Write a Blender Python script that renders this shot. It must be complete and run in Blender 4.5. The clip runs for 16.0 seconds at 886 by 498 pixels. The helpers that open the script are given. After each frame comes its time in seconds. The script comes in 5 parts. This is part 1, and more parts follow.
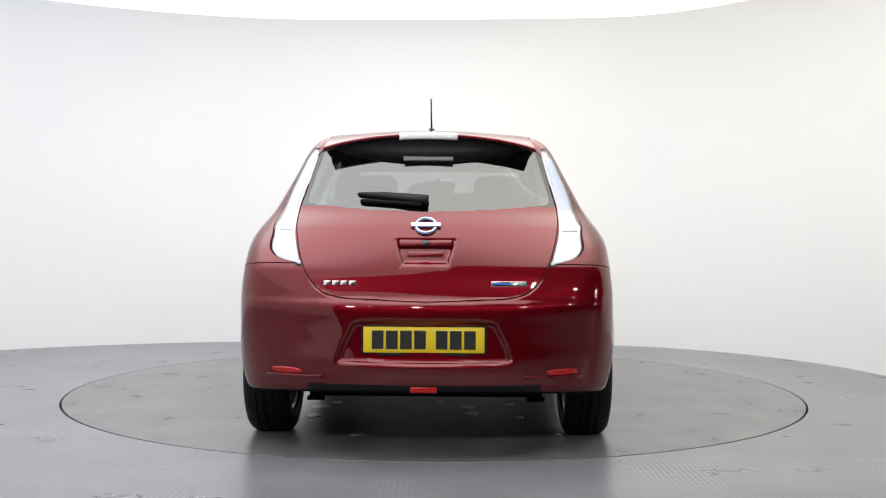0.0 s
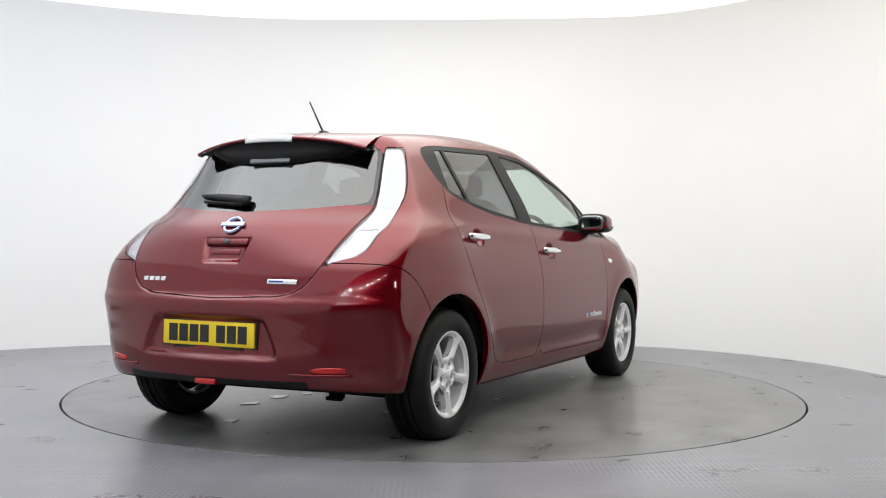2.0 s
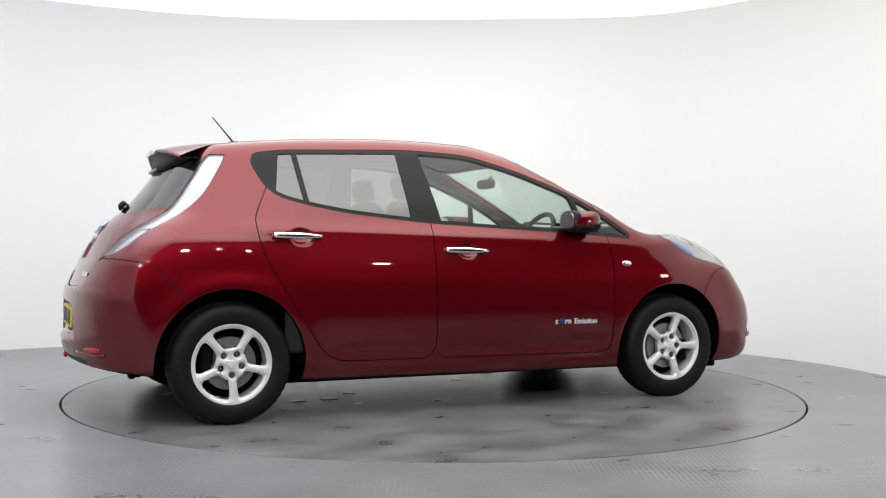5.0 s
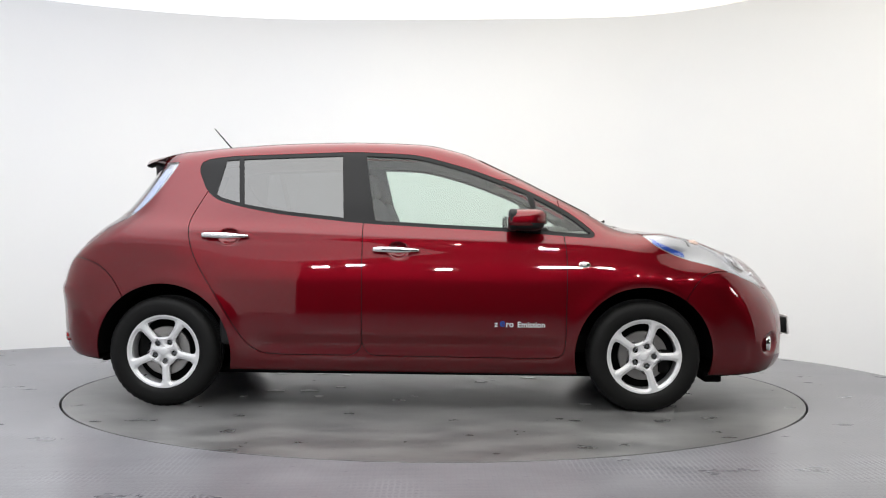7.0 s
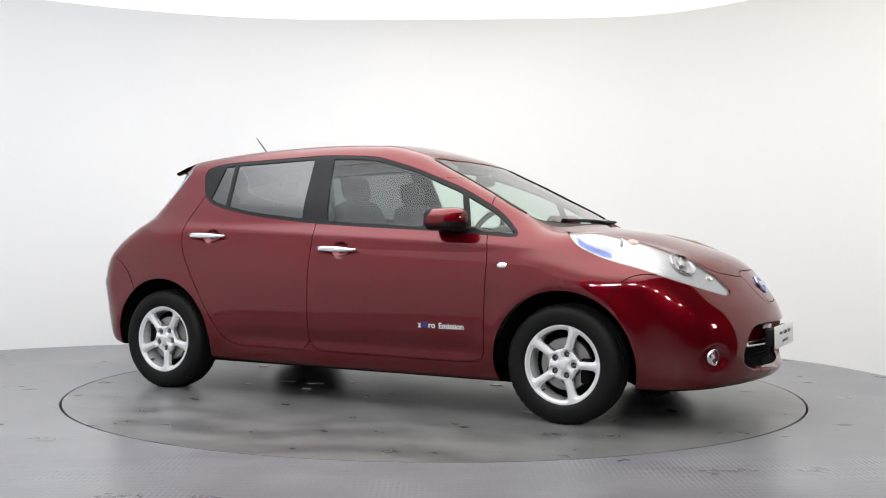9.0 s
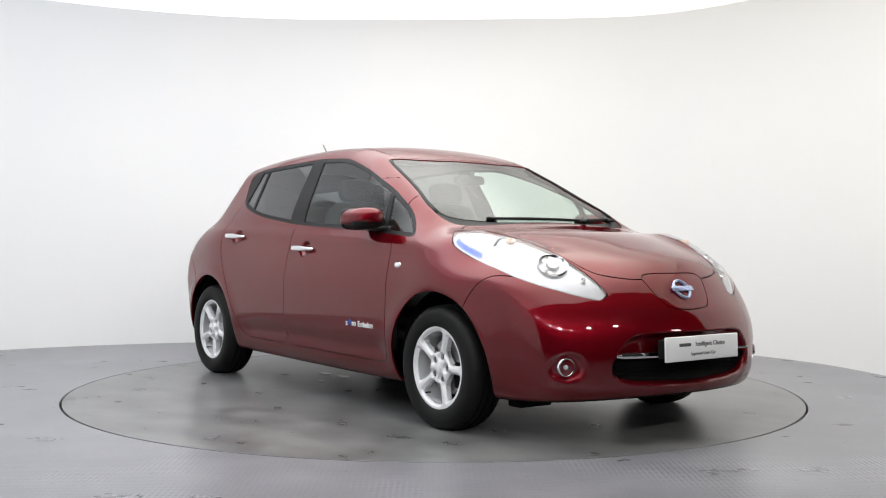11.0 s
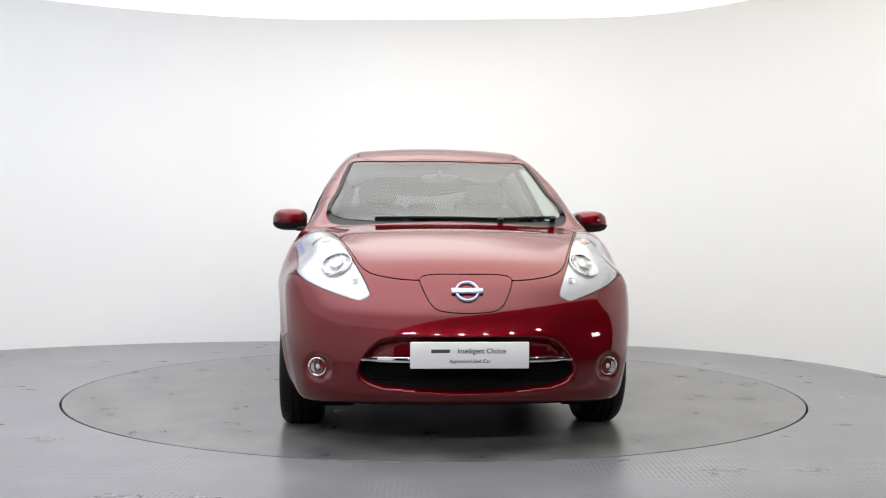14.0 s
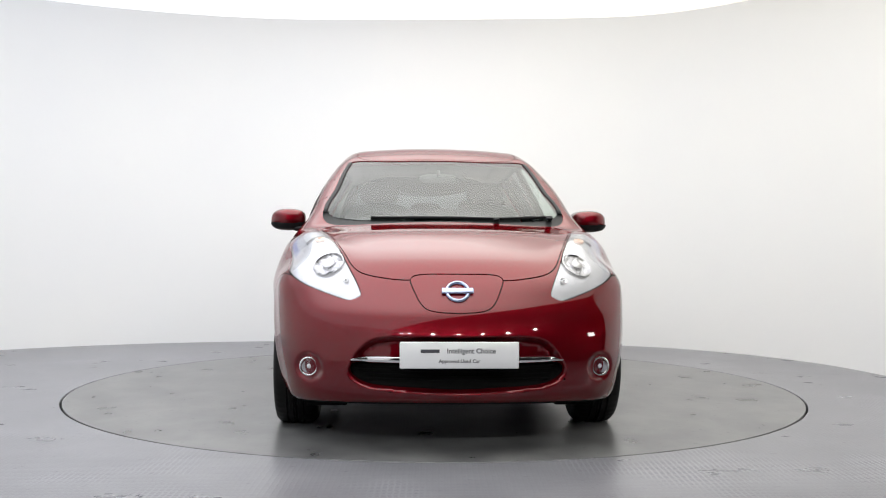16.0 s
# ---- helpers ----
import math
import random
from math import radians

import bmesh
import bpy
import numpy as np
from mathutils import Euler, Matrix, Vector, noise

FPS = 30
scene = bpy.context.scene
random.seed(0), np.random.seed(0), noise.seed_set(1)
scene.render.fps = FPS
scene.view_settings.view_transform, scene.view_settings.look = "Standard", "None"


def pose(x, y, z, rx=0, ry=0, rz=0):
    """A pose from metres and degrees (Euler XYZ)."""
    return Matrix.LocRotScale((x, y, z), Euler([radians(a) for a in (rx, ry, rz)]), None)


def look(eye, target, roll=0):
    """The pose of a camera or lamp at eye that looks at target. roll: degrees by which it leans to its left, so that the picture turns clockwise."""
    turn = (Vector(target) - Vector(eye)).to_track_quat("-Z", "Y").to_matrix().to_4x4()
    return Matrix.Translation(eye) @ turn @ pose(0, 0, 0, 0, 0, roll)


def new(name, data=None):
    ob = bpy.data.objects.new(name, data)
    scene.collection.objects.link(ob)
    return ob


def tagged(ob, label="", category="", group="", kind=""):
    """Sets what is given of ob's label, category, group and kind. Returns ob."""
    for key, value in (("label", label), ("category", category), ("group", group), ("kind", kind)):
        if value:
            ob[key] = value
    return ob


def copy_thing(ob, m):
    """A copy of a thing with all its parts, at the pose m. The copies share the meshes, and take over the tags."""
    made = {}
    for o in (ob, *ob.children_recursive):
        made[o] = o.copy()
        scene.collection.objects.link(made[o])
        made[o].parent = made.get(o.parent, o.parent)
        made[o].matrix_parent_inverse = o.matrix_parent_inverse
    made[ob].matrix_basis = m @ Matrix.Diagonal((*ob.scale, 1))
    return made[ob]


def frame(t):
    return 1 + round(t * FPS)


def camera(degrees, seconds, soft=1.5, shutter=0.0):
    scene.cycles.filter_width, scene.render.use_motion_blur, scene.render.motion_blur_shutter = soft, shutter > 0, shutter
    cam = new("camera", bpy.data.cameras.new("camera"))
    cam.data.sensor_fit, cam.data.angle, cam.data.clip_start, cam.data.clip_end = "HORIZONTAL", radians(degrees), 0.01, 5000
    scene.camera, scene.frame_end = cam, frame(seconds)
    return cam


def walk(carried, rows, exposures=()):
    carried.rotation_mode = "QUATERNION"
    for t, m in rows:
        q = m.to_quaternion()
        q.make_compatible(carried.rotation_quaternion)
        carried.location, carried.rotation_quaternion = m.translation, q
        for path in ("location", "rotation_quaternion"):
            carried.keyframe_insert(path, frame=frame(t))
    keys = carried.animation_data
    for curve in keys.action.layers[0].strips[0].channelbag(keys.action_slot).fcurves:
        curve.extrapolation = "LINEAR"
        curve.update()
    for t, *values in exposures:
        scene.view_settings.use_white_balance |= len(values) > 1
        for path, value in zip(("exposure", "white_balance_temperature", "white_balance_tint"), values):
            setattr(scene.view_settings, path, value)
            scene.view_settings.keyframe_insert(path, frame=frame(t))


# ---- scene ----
# ---------------------------------------------------------------- camera
EYE = Vector((0.0, -6.675, 0.943))
AIM = EYE + Vector((math.sin(radians(0.399)), math.cos(radians(0.399)), math.tan(radians(-0.448))))
cam = camera(46.15, 16.0, soft=1.1)
VIEW = look(EYE, AIM, 0.386)
walk(cam, [(0.0, VIEW), (16.0, VIEW)])

# ---------------------------------------------------------------- world and light
world = bpy.data.worlds.new("world")
scene.world = world
world.use_nodes = True
world.node_tree.nodes["Background"].inputs[0].default_value = (0.75, 0.85, 1.0, 1)
world.node_tree.nodes["Background"].inputs[1].default_value = 0.05
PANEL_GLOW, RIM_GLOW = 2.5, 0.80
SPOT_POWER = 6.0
scene.view_settings.exposure = 0.30

# turn of the turntable, seconds and degrees
TURN = [(0.0, 88.58), (0.5, 82.28), (1.0, 75.48), (1.5, 69.13), (2.0, 62.36), (2.5, 56.05), (3.0, 49.35), (3.5, 43.15),
        (4.0, 36.43), (4.2, 33.75), (4.9, 24.7), (5.6, 15.65), (6.3, 6.61), (6.5, 3.97), (7.0, -2.64), (7.5, -8.81), (8.0, -15.41),
        (8.2, -17.84), (8.9, -26.81), (9.6, -35.79), (10.3, -44.76), (10.5, -47.39), (11.0, -53.85), (11.5, -60.05), (12.0, -66.67),
        (12.5, -72.8), (13.0, -78.82), (13.5, -83.06), (14.0, -85.79), (14.5, -86.85), (15.0, -86.99), (15.5, -87.0), (16.0, -87.0)]
CAR_OFF = (-0.148, -0.007)
DISC_R = 2.252


# ---------------------------------------------------------------- materials
def material(name, color, rough=0.5, metal=0.0, coat=0.0, spec=0.5):
    m = bpy.data.materials.new(name)
    m.use_nodes = True
    b = m.node_tree.nodes["Principled BSDF"]
    b.inputs["Base Color"].default_value = (*color, 1)
    b.inputs["Roughness"].default_value = rough
    b.inputs["Metallic"].default_value = metal
    b.inputs["Coat Weight"].default_value = coat
    b.inputs["Coat Roughness"].default_value = 0.02
    b.inputs["Specular IOR Level"].default_value = spec
    return m


def bsdf(m):
    return m.node_tree.nodes["Principled BSDF"]


def node(m, kind, **values):
    n = m.node_tree.nodes.new(kind)
    for key, value in values.items():
        n.inputs[key].default_value = value
    return n


def wire(m, a, b):
    m.node_tree.links.new(a, b)


def mottle(m, scale, low, high, detail=6.0, coords="Object", target="Base Color"):
    """Colour (or a value) that wanders between two ends over a noise."""
    tc = m.node_tree.nodes.new("ShaderNodeTexCoord")
    nz = node(m, "ShaderNodeTexNoise", Scale=scale, Detail=detail, Roughness=0.6)
    ramp = m.node_tree.nodes.new("ShaderNodeValToRGB")
    ramp.color_ramp.elements[0].position, ramp.color_ramp.elements[1].position = 0.3, 0.7
    ramp.color_ramp.elements[0].color, ramp.color_ramp.elements[1].color = (*low, 1), (*high, 1)
    wire(m, tc.outputs[coords], nz.inputs["Vector"])
    wire(m, nz.outputs["Fac"], ramp.inputs["Fac"])
    if target:
        wire(m, ramp.outputs["Color"], bsdf(m).inputs[target])
    return tc, nz, ramp


def bumped(m, source, strength, distance=0.002):
    bp = node(m, "ShaderNodeBump", Strength=strength, Distance=distance)
    wire(m, source, bp.inputs["Height"])
    wire(m, bp.outputs["Normal"], bsdf(m).inputs["Normal"])
    return bp


PAINT = material("red_pearl_paint", (0.14, 0.003, 0.007), 0.36, 0.68, 1.0, 0.0)
bsdf(PAINT).inputs["Specular Tint"].default_value = (0.5, 0.02, 0.03, 1)
bsdf(PAINT).inputs["Coat IOR"].default_value = 1.56
_tc, _nz, _rp = mottle(PAINT, 900, (0.110, 0.0016, 0.0050), (0.160, 0.0028, 0.0085), 2.0)
WALL = material("white_wall_paint", (0.82, 0.82, 0.82), 0.6)
mottle(WALL, 0.7, (0.86, 0.865, 0.875), (0.885, 0.885, 0.88), 3.0)
def floor_material(name, low, high, hexes):
    """Worn grey floor paint: cloudy patches, smears, dark specks, and where asked the trace of a honeycomb tread."""
    m = material(name, low, 0.3, spec=0.4)
    tc, nz, ramp = mottle(m, 1.6, low, high, 8.0, target="")
    smear = node(m, "ShaderNodeTexNoise", Scale=3.0, Detail=6.0, Roughness=0.52)
    mp = node(m, "ShaderNodeMapping")
    mp.inputs["Scale"].default_value = (1.0, 1.35, 1.0)
    wire(m, tc.outputs["Object"], mp.inputs["Vector"])
    wire(m, mp.outputs["Vector"], smear.inputs["Vector"])
    rs = m.node_tree.nodes.new("ShaderNodeValToRGB")
    rs.color_ramp.elements[0].position, rs.color_ramp.elements[1].position = 0.28, 0.62
    rs.color_ramp.elements[0].color, rs.color_ramp.elements[1].color = (0.36, 0.36, 0.37, 1), (1, 1, 1, 1)
    wire(m, smear.outputs["Fac"], rs.inputs["Fac"])
    mul = m.node_tree.nodes.new("ShaderNodeMixRGB")
    mul.blend_type = "MULTIPLY"
    mul.inputs[0].default_value = 0.85 if not hexes else 0.4
    wire(m, ramp.outputs["Color"], mul.inputs[1])
    wire(m, rs.outputs["Color"], mul.inputs[2])
    speck = node(m, "ShaderNodeTexNoise", Scale=26.0, Detail=3.0)
    wire(m, mp.outputs["Vector"], speck.inputs["Vector"])
    rk = m.node_tree.nodes.new("ShaderNodeValToRGB")
    rk.color_ramp.elements[0].position, rk.color_ramp.elements[1].position = 0.28, 0.36
    rk.color_ramp.elements[0].color, rk.color_ramp.elements[1].color = (0.35, 0.35, 0.36, 1), (1, 1, 1, 1)
    wire(m, speck.outputs["Fac"], rk.inputs["Fac"])
    mk = m.node_tree.nodes.new("ShaderNodeMixRGB")
    mk.blend_type = "MULTIPLY"
    mk.inputs[0].default_value = 0.55
    wire(m, mul.outputs["Color"], mk.inputs[1])
    wire(m, rk.outputs["Color"], mk.inputs[2])
    out, height = mk, smear.outputs["Fac"]
    if hexes:
        vo = node(m, "ShaderNodeTexVoronoi", Scale=42.0, Randomness=0.22)
        vo.feature = "DISTANCE_TO_EDGE"
        wire(m, tc.outputs["Object"], vo.inputs["Vector"])
        rv = m.node_tree.nodes.new("ShaderNodeValToRGB")
        rv.color_ramp.elements[0].position, rv.color_ramp.elements[1].position = 0.10, 0.24
        rv.color_ramp.elements[0].color, rv.color_ramp.elements[1].color = (1.5, 1.5, 1.5, 1), (0.6, 0.6, 0.62, 1)
        wire(m, vo.outputs["Distance"], rv.inputs["Fac"])
        patch = node(m, "ShaderNodeTexNoise", Scale=1.1, Detail=3.0)
        wire(m, tc.outputs["Object"], patch.inputs["Vector"])
        rp = m.node_tree.nodes.new("ShaderNodeValToRGB")
        rp.color_ramp.elements[0].position, rp.color_ramp.elements[1].position = 0.50, 0.66
        wire(m, patch.outputs["Fac"], rp.inputs["Fac"])
        mh = m.node_tree.nodes.new("ShaderNodeMixRGB")
        mh.blend_type = "MULTIPLY"
        wire(m, rp.outputs["Color"], mh.inputs[0])
        wire(m, mk.outputs["Color"], mh.inputs[1])
        wire(m, rv.outputs["Color"], mh.inputs[2])
        out, height = mh, rv.outputs["Color"]
    wire(m, out.outputs["Color"], bsdf(m).inputs["Base Color"])
    rr = node(m, "ShaderNodeMapRange")
    rr.inputs["To Min"].default_value, rr.inputs["To Max"].default_value = 0.22, 0.38
    wire(m, smear.outputs["Fac"], rr.inputs["Value"])
    wire(m, rr.outputs["Result"], bsdf(m).inputs["Roughness"])
    bumped(m, height, 0.03 if not hexes else 0.12, 0.003)
    return m


FLOOR = floor_material("worn_grey_floor_coating", (0.19, 0.19, 0.21), (0.24, 0.24, 0.262), True)
DISC = floor_material("worn_grey_turntable_paint", (0.15, 0.15, 0.153), (0.215, 0.215, 0.213), False)
GLINT_PATCH = material("pale_worn_glint_metal", (0.55, 0.55, 0.55), 0.3, 0.6)
def glowing(name, color, strength):
    m = material(name, (0.8, 0.8, 0.8), 0.7)
    bsdf(m).inputs["Emission Color"].default_value = (*color, 1)
    bsdf(m).inputs["Emission Strength"].default_value = strength
    return m


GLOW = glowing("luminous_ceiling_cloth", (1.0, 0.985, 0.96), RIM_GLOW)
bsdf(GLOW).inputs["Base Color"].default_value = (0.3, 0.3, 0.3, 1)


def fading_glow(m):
    """The lit cloth is brightest over the turntable and fades towards the cove; falloff and cool-to-warm tint are set
    to shape the wall's light.
    """
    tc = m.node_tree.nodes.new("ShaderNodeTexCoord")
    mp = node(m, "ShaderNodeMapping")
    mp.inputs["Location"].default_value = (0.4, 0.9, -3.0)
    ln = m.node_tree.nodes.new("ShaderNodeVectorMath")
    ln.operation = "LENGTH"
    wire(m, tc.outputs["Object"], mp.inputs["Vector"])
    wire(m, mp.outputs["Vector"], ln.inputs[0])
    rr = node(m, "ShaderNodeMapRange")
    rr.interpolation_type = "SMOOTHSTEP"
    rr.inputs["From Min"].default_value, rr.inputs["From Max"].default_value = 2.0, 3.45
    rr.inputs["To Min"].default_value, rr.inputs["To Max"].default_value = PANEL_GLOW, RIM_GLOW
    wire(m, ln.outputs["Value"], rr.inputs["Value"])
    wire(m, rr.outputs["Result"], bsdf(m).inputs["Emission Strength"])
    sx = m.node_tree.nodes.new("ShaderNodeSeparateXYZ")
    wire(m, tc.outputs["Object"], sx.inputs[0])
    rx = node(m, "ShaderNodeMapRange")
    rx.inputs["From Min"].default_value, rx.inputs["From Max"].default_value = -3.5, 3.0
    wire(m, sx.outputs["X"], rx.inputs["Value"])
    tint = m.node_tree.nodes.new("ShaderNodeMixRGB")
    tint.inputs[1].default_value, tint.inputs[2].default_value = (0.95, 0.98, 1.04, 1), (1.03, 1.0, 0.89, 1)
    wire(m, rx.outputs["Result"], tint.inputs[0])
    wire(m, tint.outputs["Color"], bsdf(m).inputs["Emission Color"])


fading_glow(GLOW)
LAMP = glowing("lit_lamp_face", (1.0, 0.97, 0.92), 60.0)
SOFT = glowing("lit_soft_box_cloth", (1.0, 0.98, 0.95), 14.0)
BACK = material("dim_hall_wall", (0.10, 0.095, 0.09), 0.8)
mottle(BACK, 1.5, (0.08, 0.075, 0.07), (0.12, 0.115, 0.11))
BLACK = material("black_plastic", (0.007, 0.007, 0.008), 0.5, spec=0.25)
GLOSS_BLACK = material("gloss_black_trim", (0.01, 0.01, 0.011), 0.12, 0, 0.5)
DARK = material("dark_underside", (0.004, 0.004, 0.004), 0.9, spec=0.1)
SEAL = material("black_rubber_seal", (0.006, 0.006, 0.006), 0.8)
LINING = material("pale_grey_cabin_lining", (0.20, 0.195, 0.185), 0.8)
RUBBER = material("tyre_rubber", (0.006, 0.006, 0.006), 0.55, spec=0.2)
ALLOY = material("silver_painted_alloy", (0.74, 0.74, 0.76), 0.30, 0.15, 0.5)
SCRIPT = material("bright_script_metal", (0.82, 0.82, 0.83), 0.3, 0.3)
CHROME = material("chrome", (0.85, 0.85, 0.86), 0.06, 1.0)
MIRROR = material("silvered_mirror_glass", (0.55, 0.57, 0.58), 0.03, 1.0)
STEEL = material("brushed_brake_steel", (0.35, 0.34, 0.33), 0.35, 1.0)
CLOTH = material("dark_grey_seat_cloth", (0.025, 0.025, 0.028), 0.9)
YELLOW = material("yellow_reflective_plate", (0.76, 0.56, 0.012), 0.4)
WHITE = material("white_plastic_plate", (0.80, 0.80, 0.81), 0.3)
INK = material("black_ink", (0.01, 0.01, 0.01), 0.5)
GREYINK = material("grey_ink", (0.06, 0.06, 0.07), 0.5)
BLUE = material("blue_enamel", (0.03, 0.09, 0.42), 0.15, 0.4, 0.6)
REDLENS = material("red_lamp_lens", (0.42, 0.006, 0.006), 0.15, 0, 0.25)
AMBER = material("clear_orange_bulb", (0.75, 0.50, 0.38), 0.2, 0, 0.5)
BLUEBADGE = material("blue_silver_badge", (0.42, 0.48, 0.70), 0.15, 0.7, 0.5)
GREYTRIM = material("grey_lamp_trim", (0.12, 0.125, 0.135), 0.4)
CABIN = material("dark_cabin_plastic", (0.035, 0.035, 0.036), 0.7)
WHITELENS = material("milky_clear_lens", (0.62, 0.62, 0.63), 0.15, 0, 1.0)
BAR = material("pale_blue_light_guide", (0.42, 0.50, 0.72), 0.15, 0.1, 0.8)
LAMPDARK = material("faceted_silver_lamp_bowl", (0.40, 0.40, 0.42), 0.08, 1.0)
LAMPGREY = material("silvered_lamp_bowl", (0.55, 0.55, 0.58), 0.22, 0.8, 1.0)
LAMPWHITE = material("white_lamp_reflector", (0.40, 0.41, 0.44), 0.22, 0.5, 1.0)


def glass(name, color, rough=0.0, gloss=0.08):
    """Thin pane: sees straight through with a tint, mirrors at its surface by its Fresnel gloss."""
    m = bpy.data.materials.new(name)
    m.use_nodes = True
    nt = m.node_tree
    nt.nodes.remove(nt.nodes["Principled BSDF"])
    tr = node(m, "ShaderNodeBsdfTransparent", Color=(*color, 1))
    gl = node(m, "ShaderNodeBsdfGlossy", Color=(1, 1, 1, 1), Roughness=rough)
    lw = node(m, "ShaderNodeLayerWeight", Blend=0.5)
    pw = nt.nodes.new("ShaderNodeMath")
    pw.operation = "POWER"
    pw.inputs[1].default_value = 5.0
    wire(m, lw.outputs["Facing"], pw.inputs[0])
    fr = nt.nodes.new("ShaderNodeMath")
    fr.operation, fr.use_clamp = "MULTIPLY_ADD", True
    fr.inputs[1].default_value, fr.inputs[2].default_value = 1.0 - gloss, gloss
    wire(m, pw.outputs[0], fr.inputs[0])
    mx = nt.nodes.new("ShaderNodeMixShader")
    wire(m, fr.outputs[0], mx.inputs[0])
    wire(m, tr.outputs[0], mx.inputs[1])
    wire(m, gl.outputs[0], mx.inputs[2])
    wire(m, mx.outputs[0], nt.nodes["Material Output"].inputs["Surface"])
    return m


CLEAR = glass("clear_window_glass", (0.74, 0.83, 0.78), gloss=0.05)
TINT = glass("dark_tinted_privacy_glass", (0.14, 0.15, 0.16), gloss=0.13)
LENS = glass("clear_lamp_lens", (0.95, 0.95, 0.97))


# ---------------------------------------------------------------- mesh helpers
def mesh_of(name, bm, mat, smooth=True):
    me = bpy.data.meshes.new(name)
    bmesh.ops.recalc_face_normals(bm, faces=bm.faces[:])
    bm.to_mesh(me)
    bm.free()
    for m in (mat if isinstance(mat, (list, tuple)) else [mat]):
        me.materials.append(m)
    if smooth:
        me.shade_smooth()
    return me


def thing(name, label, category, group="", kind=""):
    return tagged(new(name), label, category, group, kind)


def part(name, bm, mat, parent, label="", smooth=True, m=None):
    """Links a bmesh as one mesh object under a thing or a part."""
    ob = new(name, mesh_of(name, bm, mat, smooth) if isinstance(bm, bmesh.types.BMesh) else bm)
    ob.parent = parent
    if m is not None:
        ob.matrix_basis = m
    return tagged(ob, label)


def box(bm, size, at=(0, 0, 0), bevel=0.0, rot=None, segments=2):
    m = Matrix.Translation(at) @ (rot.to_4x4() if rot else Matrix()) @ Matrix.Diagonal((*size, 1))
    r = bmesh.ops.create_cube(bm, size=1, matrix=m)
    if bevel:
        edges = list({e for v in r["verts"] for e in v.link_edges})
        bmesh.ops.bevel(bm, geom=edges, offset=bevel, segments=segments, affect="EDGES", profile=0.5)
    return bm


def lathe(bm, profile, segments=48, axis="y", at=(0, 0, 0), closed=False):
    """Turns (radius, offset) pairs round an axis."""
    rings = []
    for r, o in profile:
        ring = []
        for i in range(segments):
            a = 2 * math.pi * i / segments
            c, s = r * math.cos(a), r * math.sin(a)
            p = {"y": (c, o, s), "z": (c, s, o), "x": (o, c, s)}[axis]
            ring.append(bm.verts.new(Vector(p) + Vector(at)))
        rings.append(ring)
    pairs = list(zip(rings, rings[1:])) + ([(rings[-1], rings[0])] if closed else [])
    for a, b in pairs:
        for i in range(segments):
            j = (i + 1) % segments
            bm.faces.new((a[i], a[j], b[j], b[i]))
    return rings


def tube(bm, points, radius, segments=10, ends=True):
    """A round bar along a line; radius may be a list."""
    pts = [Vector(p) for p in points]
    rings = []
    for i, p in enumerate(pts):
        d = (pts[min(i + 1, len(pts) - 1)] - pts[max(i - 1, 0)]).normalized()
        a = d.orthogonal().normalized() if not rings else (side - d * side.dot(d)).normalized()
        side = a
        b = d.cross(a)
        r = radius[i] if isinstance(radius, (list, tuple)) else radius
        rings.append([bm.verts.new(p + r * (math.cos(t) * a + math.sin(t) * b)) for t in (2 * math.pi * k / segments for k in range(segments))])
    for a, b in zip(rings, rings[1:]):
        for i in range(segments):
            j = (i + 1) % segments
            bm.faces.new((a[i], a[j], b[j], b[i]))
    if ends:
        bm.faces.new(rings[0][::-1])
        bm.faces.new(rings[-1])
    return bm


def curve(xs, ys):
    """A smooth function through a few points (cubic, no overshoot)."""
    xs, ys = np.array(xs, float), np.array(ys, float)
    d = np.diff(ys) / np.diff(xs)
    m = np.zeros(len(xs))
    m[0], m[-1] = d[0], d[-1]
    same = d[:-1] * d[1:] > 0
    m[1:-1][same] = 2 * d[:-1][same] * d[1:][same] / (d[:-1] + d[1:])[same]

    def f(x):
        x = np.clip(np.asarray(x, float), xs[0], xs[-1])
        i = np.clip(np.searchsorted(xs, x) - 1, 0, len(xs) - 2)
        h = xs[i + 1] - xs[i]
        t = (x - xs[i]) / h
        return (ys[i] * (1 + 2 * t) * (1 - t) ** 2 + m[i] * h * t * (1 - t) ** 2 + ys[i + 1] * t * t * (3 - 2 * t) + m[i + 1] * h * t * t * (t - 1))
    return f


# ---------------------------------------------------------------- the place
def plan(n=96):
    """The wall's line on the floor: an egg-shaped cove, open behind the camera's side."""
    px = curve([0, 1, 2, 3, 4, 5, 6, 7, 8], [-1.9, -3.3, -4.5, -4.75, -3.72, -1.2, 1.58, 3.08, 3.52])
    py = curve([0, 1, 2, 3, 4, 5, 6, 7, 8], [-5.75, -4.95, -3.1, -0.4, 2.02, 3.0, 2.80, 1.28, -1.5])
    return [(float(px(t)), float(py(t))) for t in np.linspace(0, 8, n)]


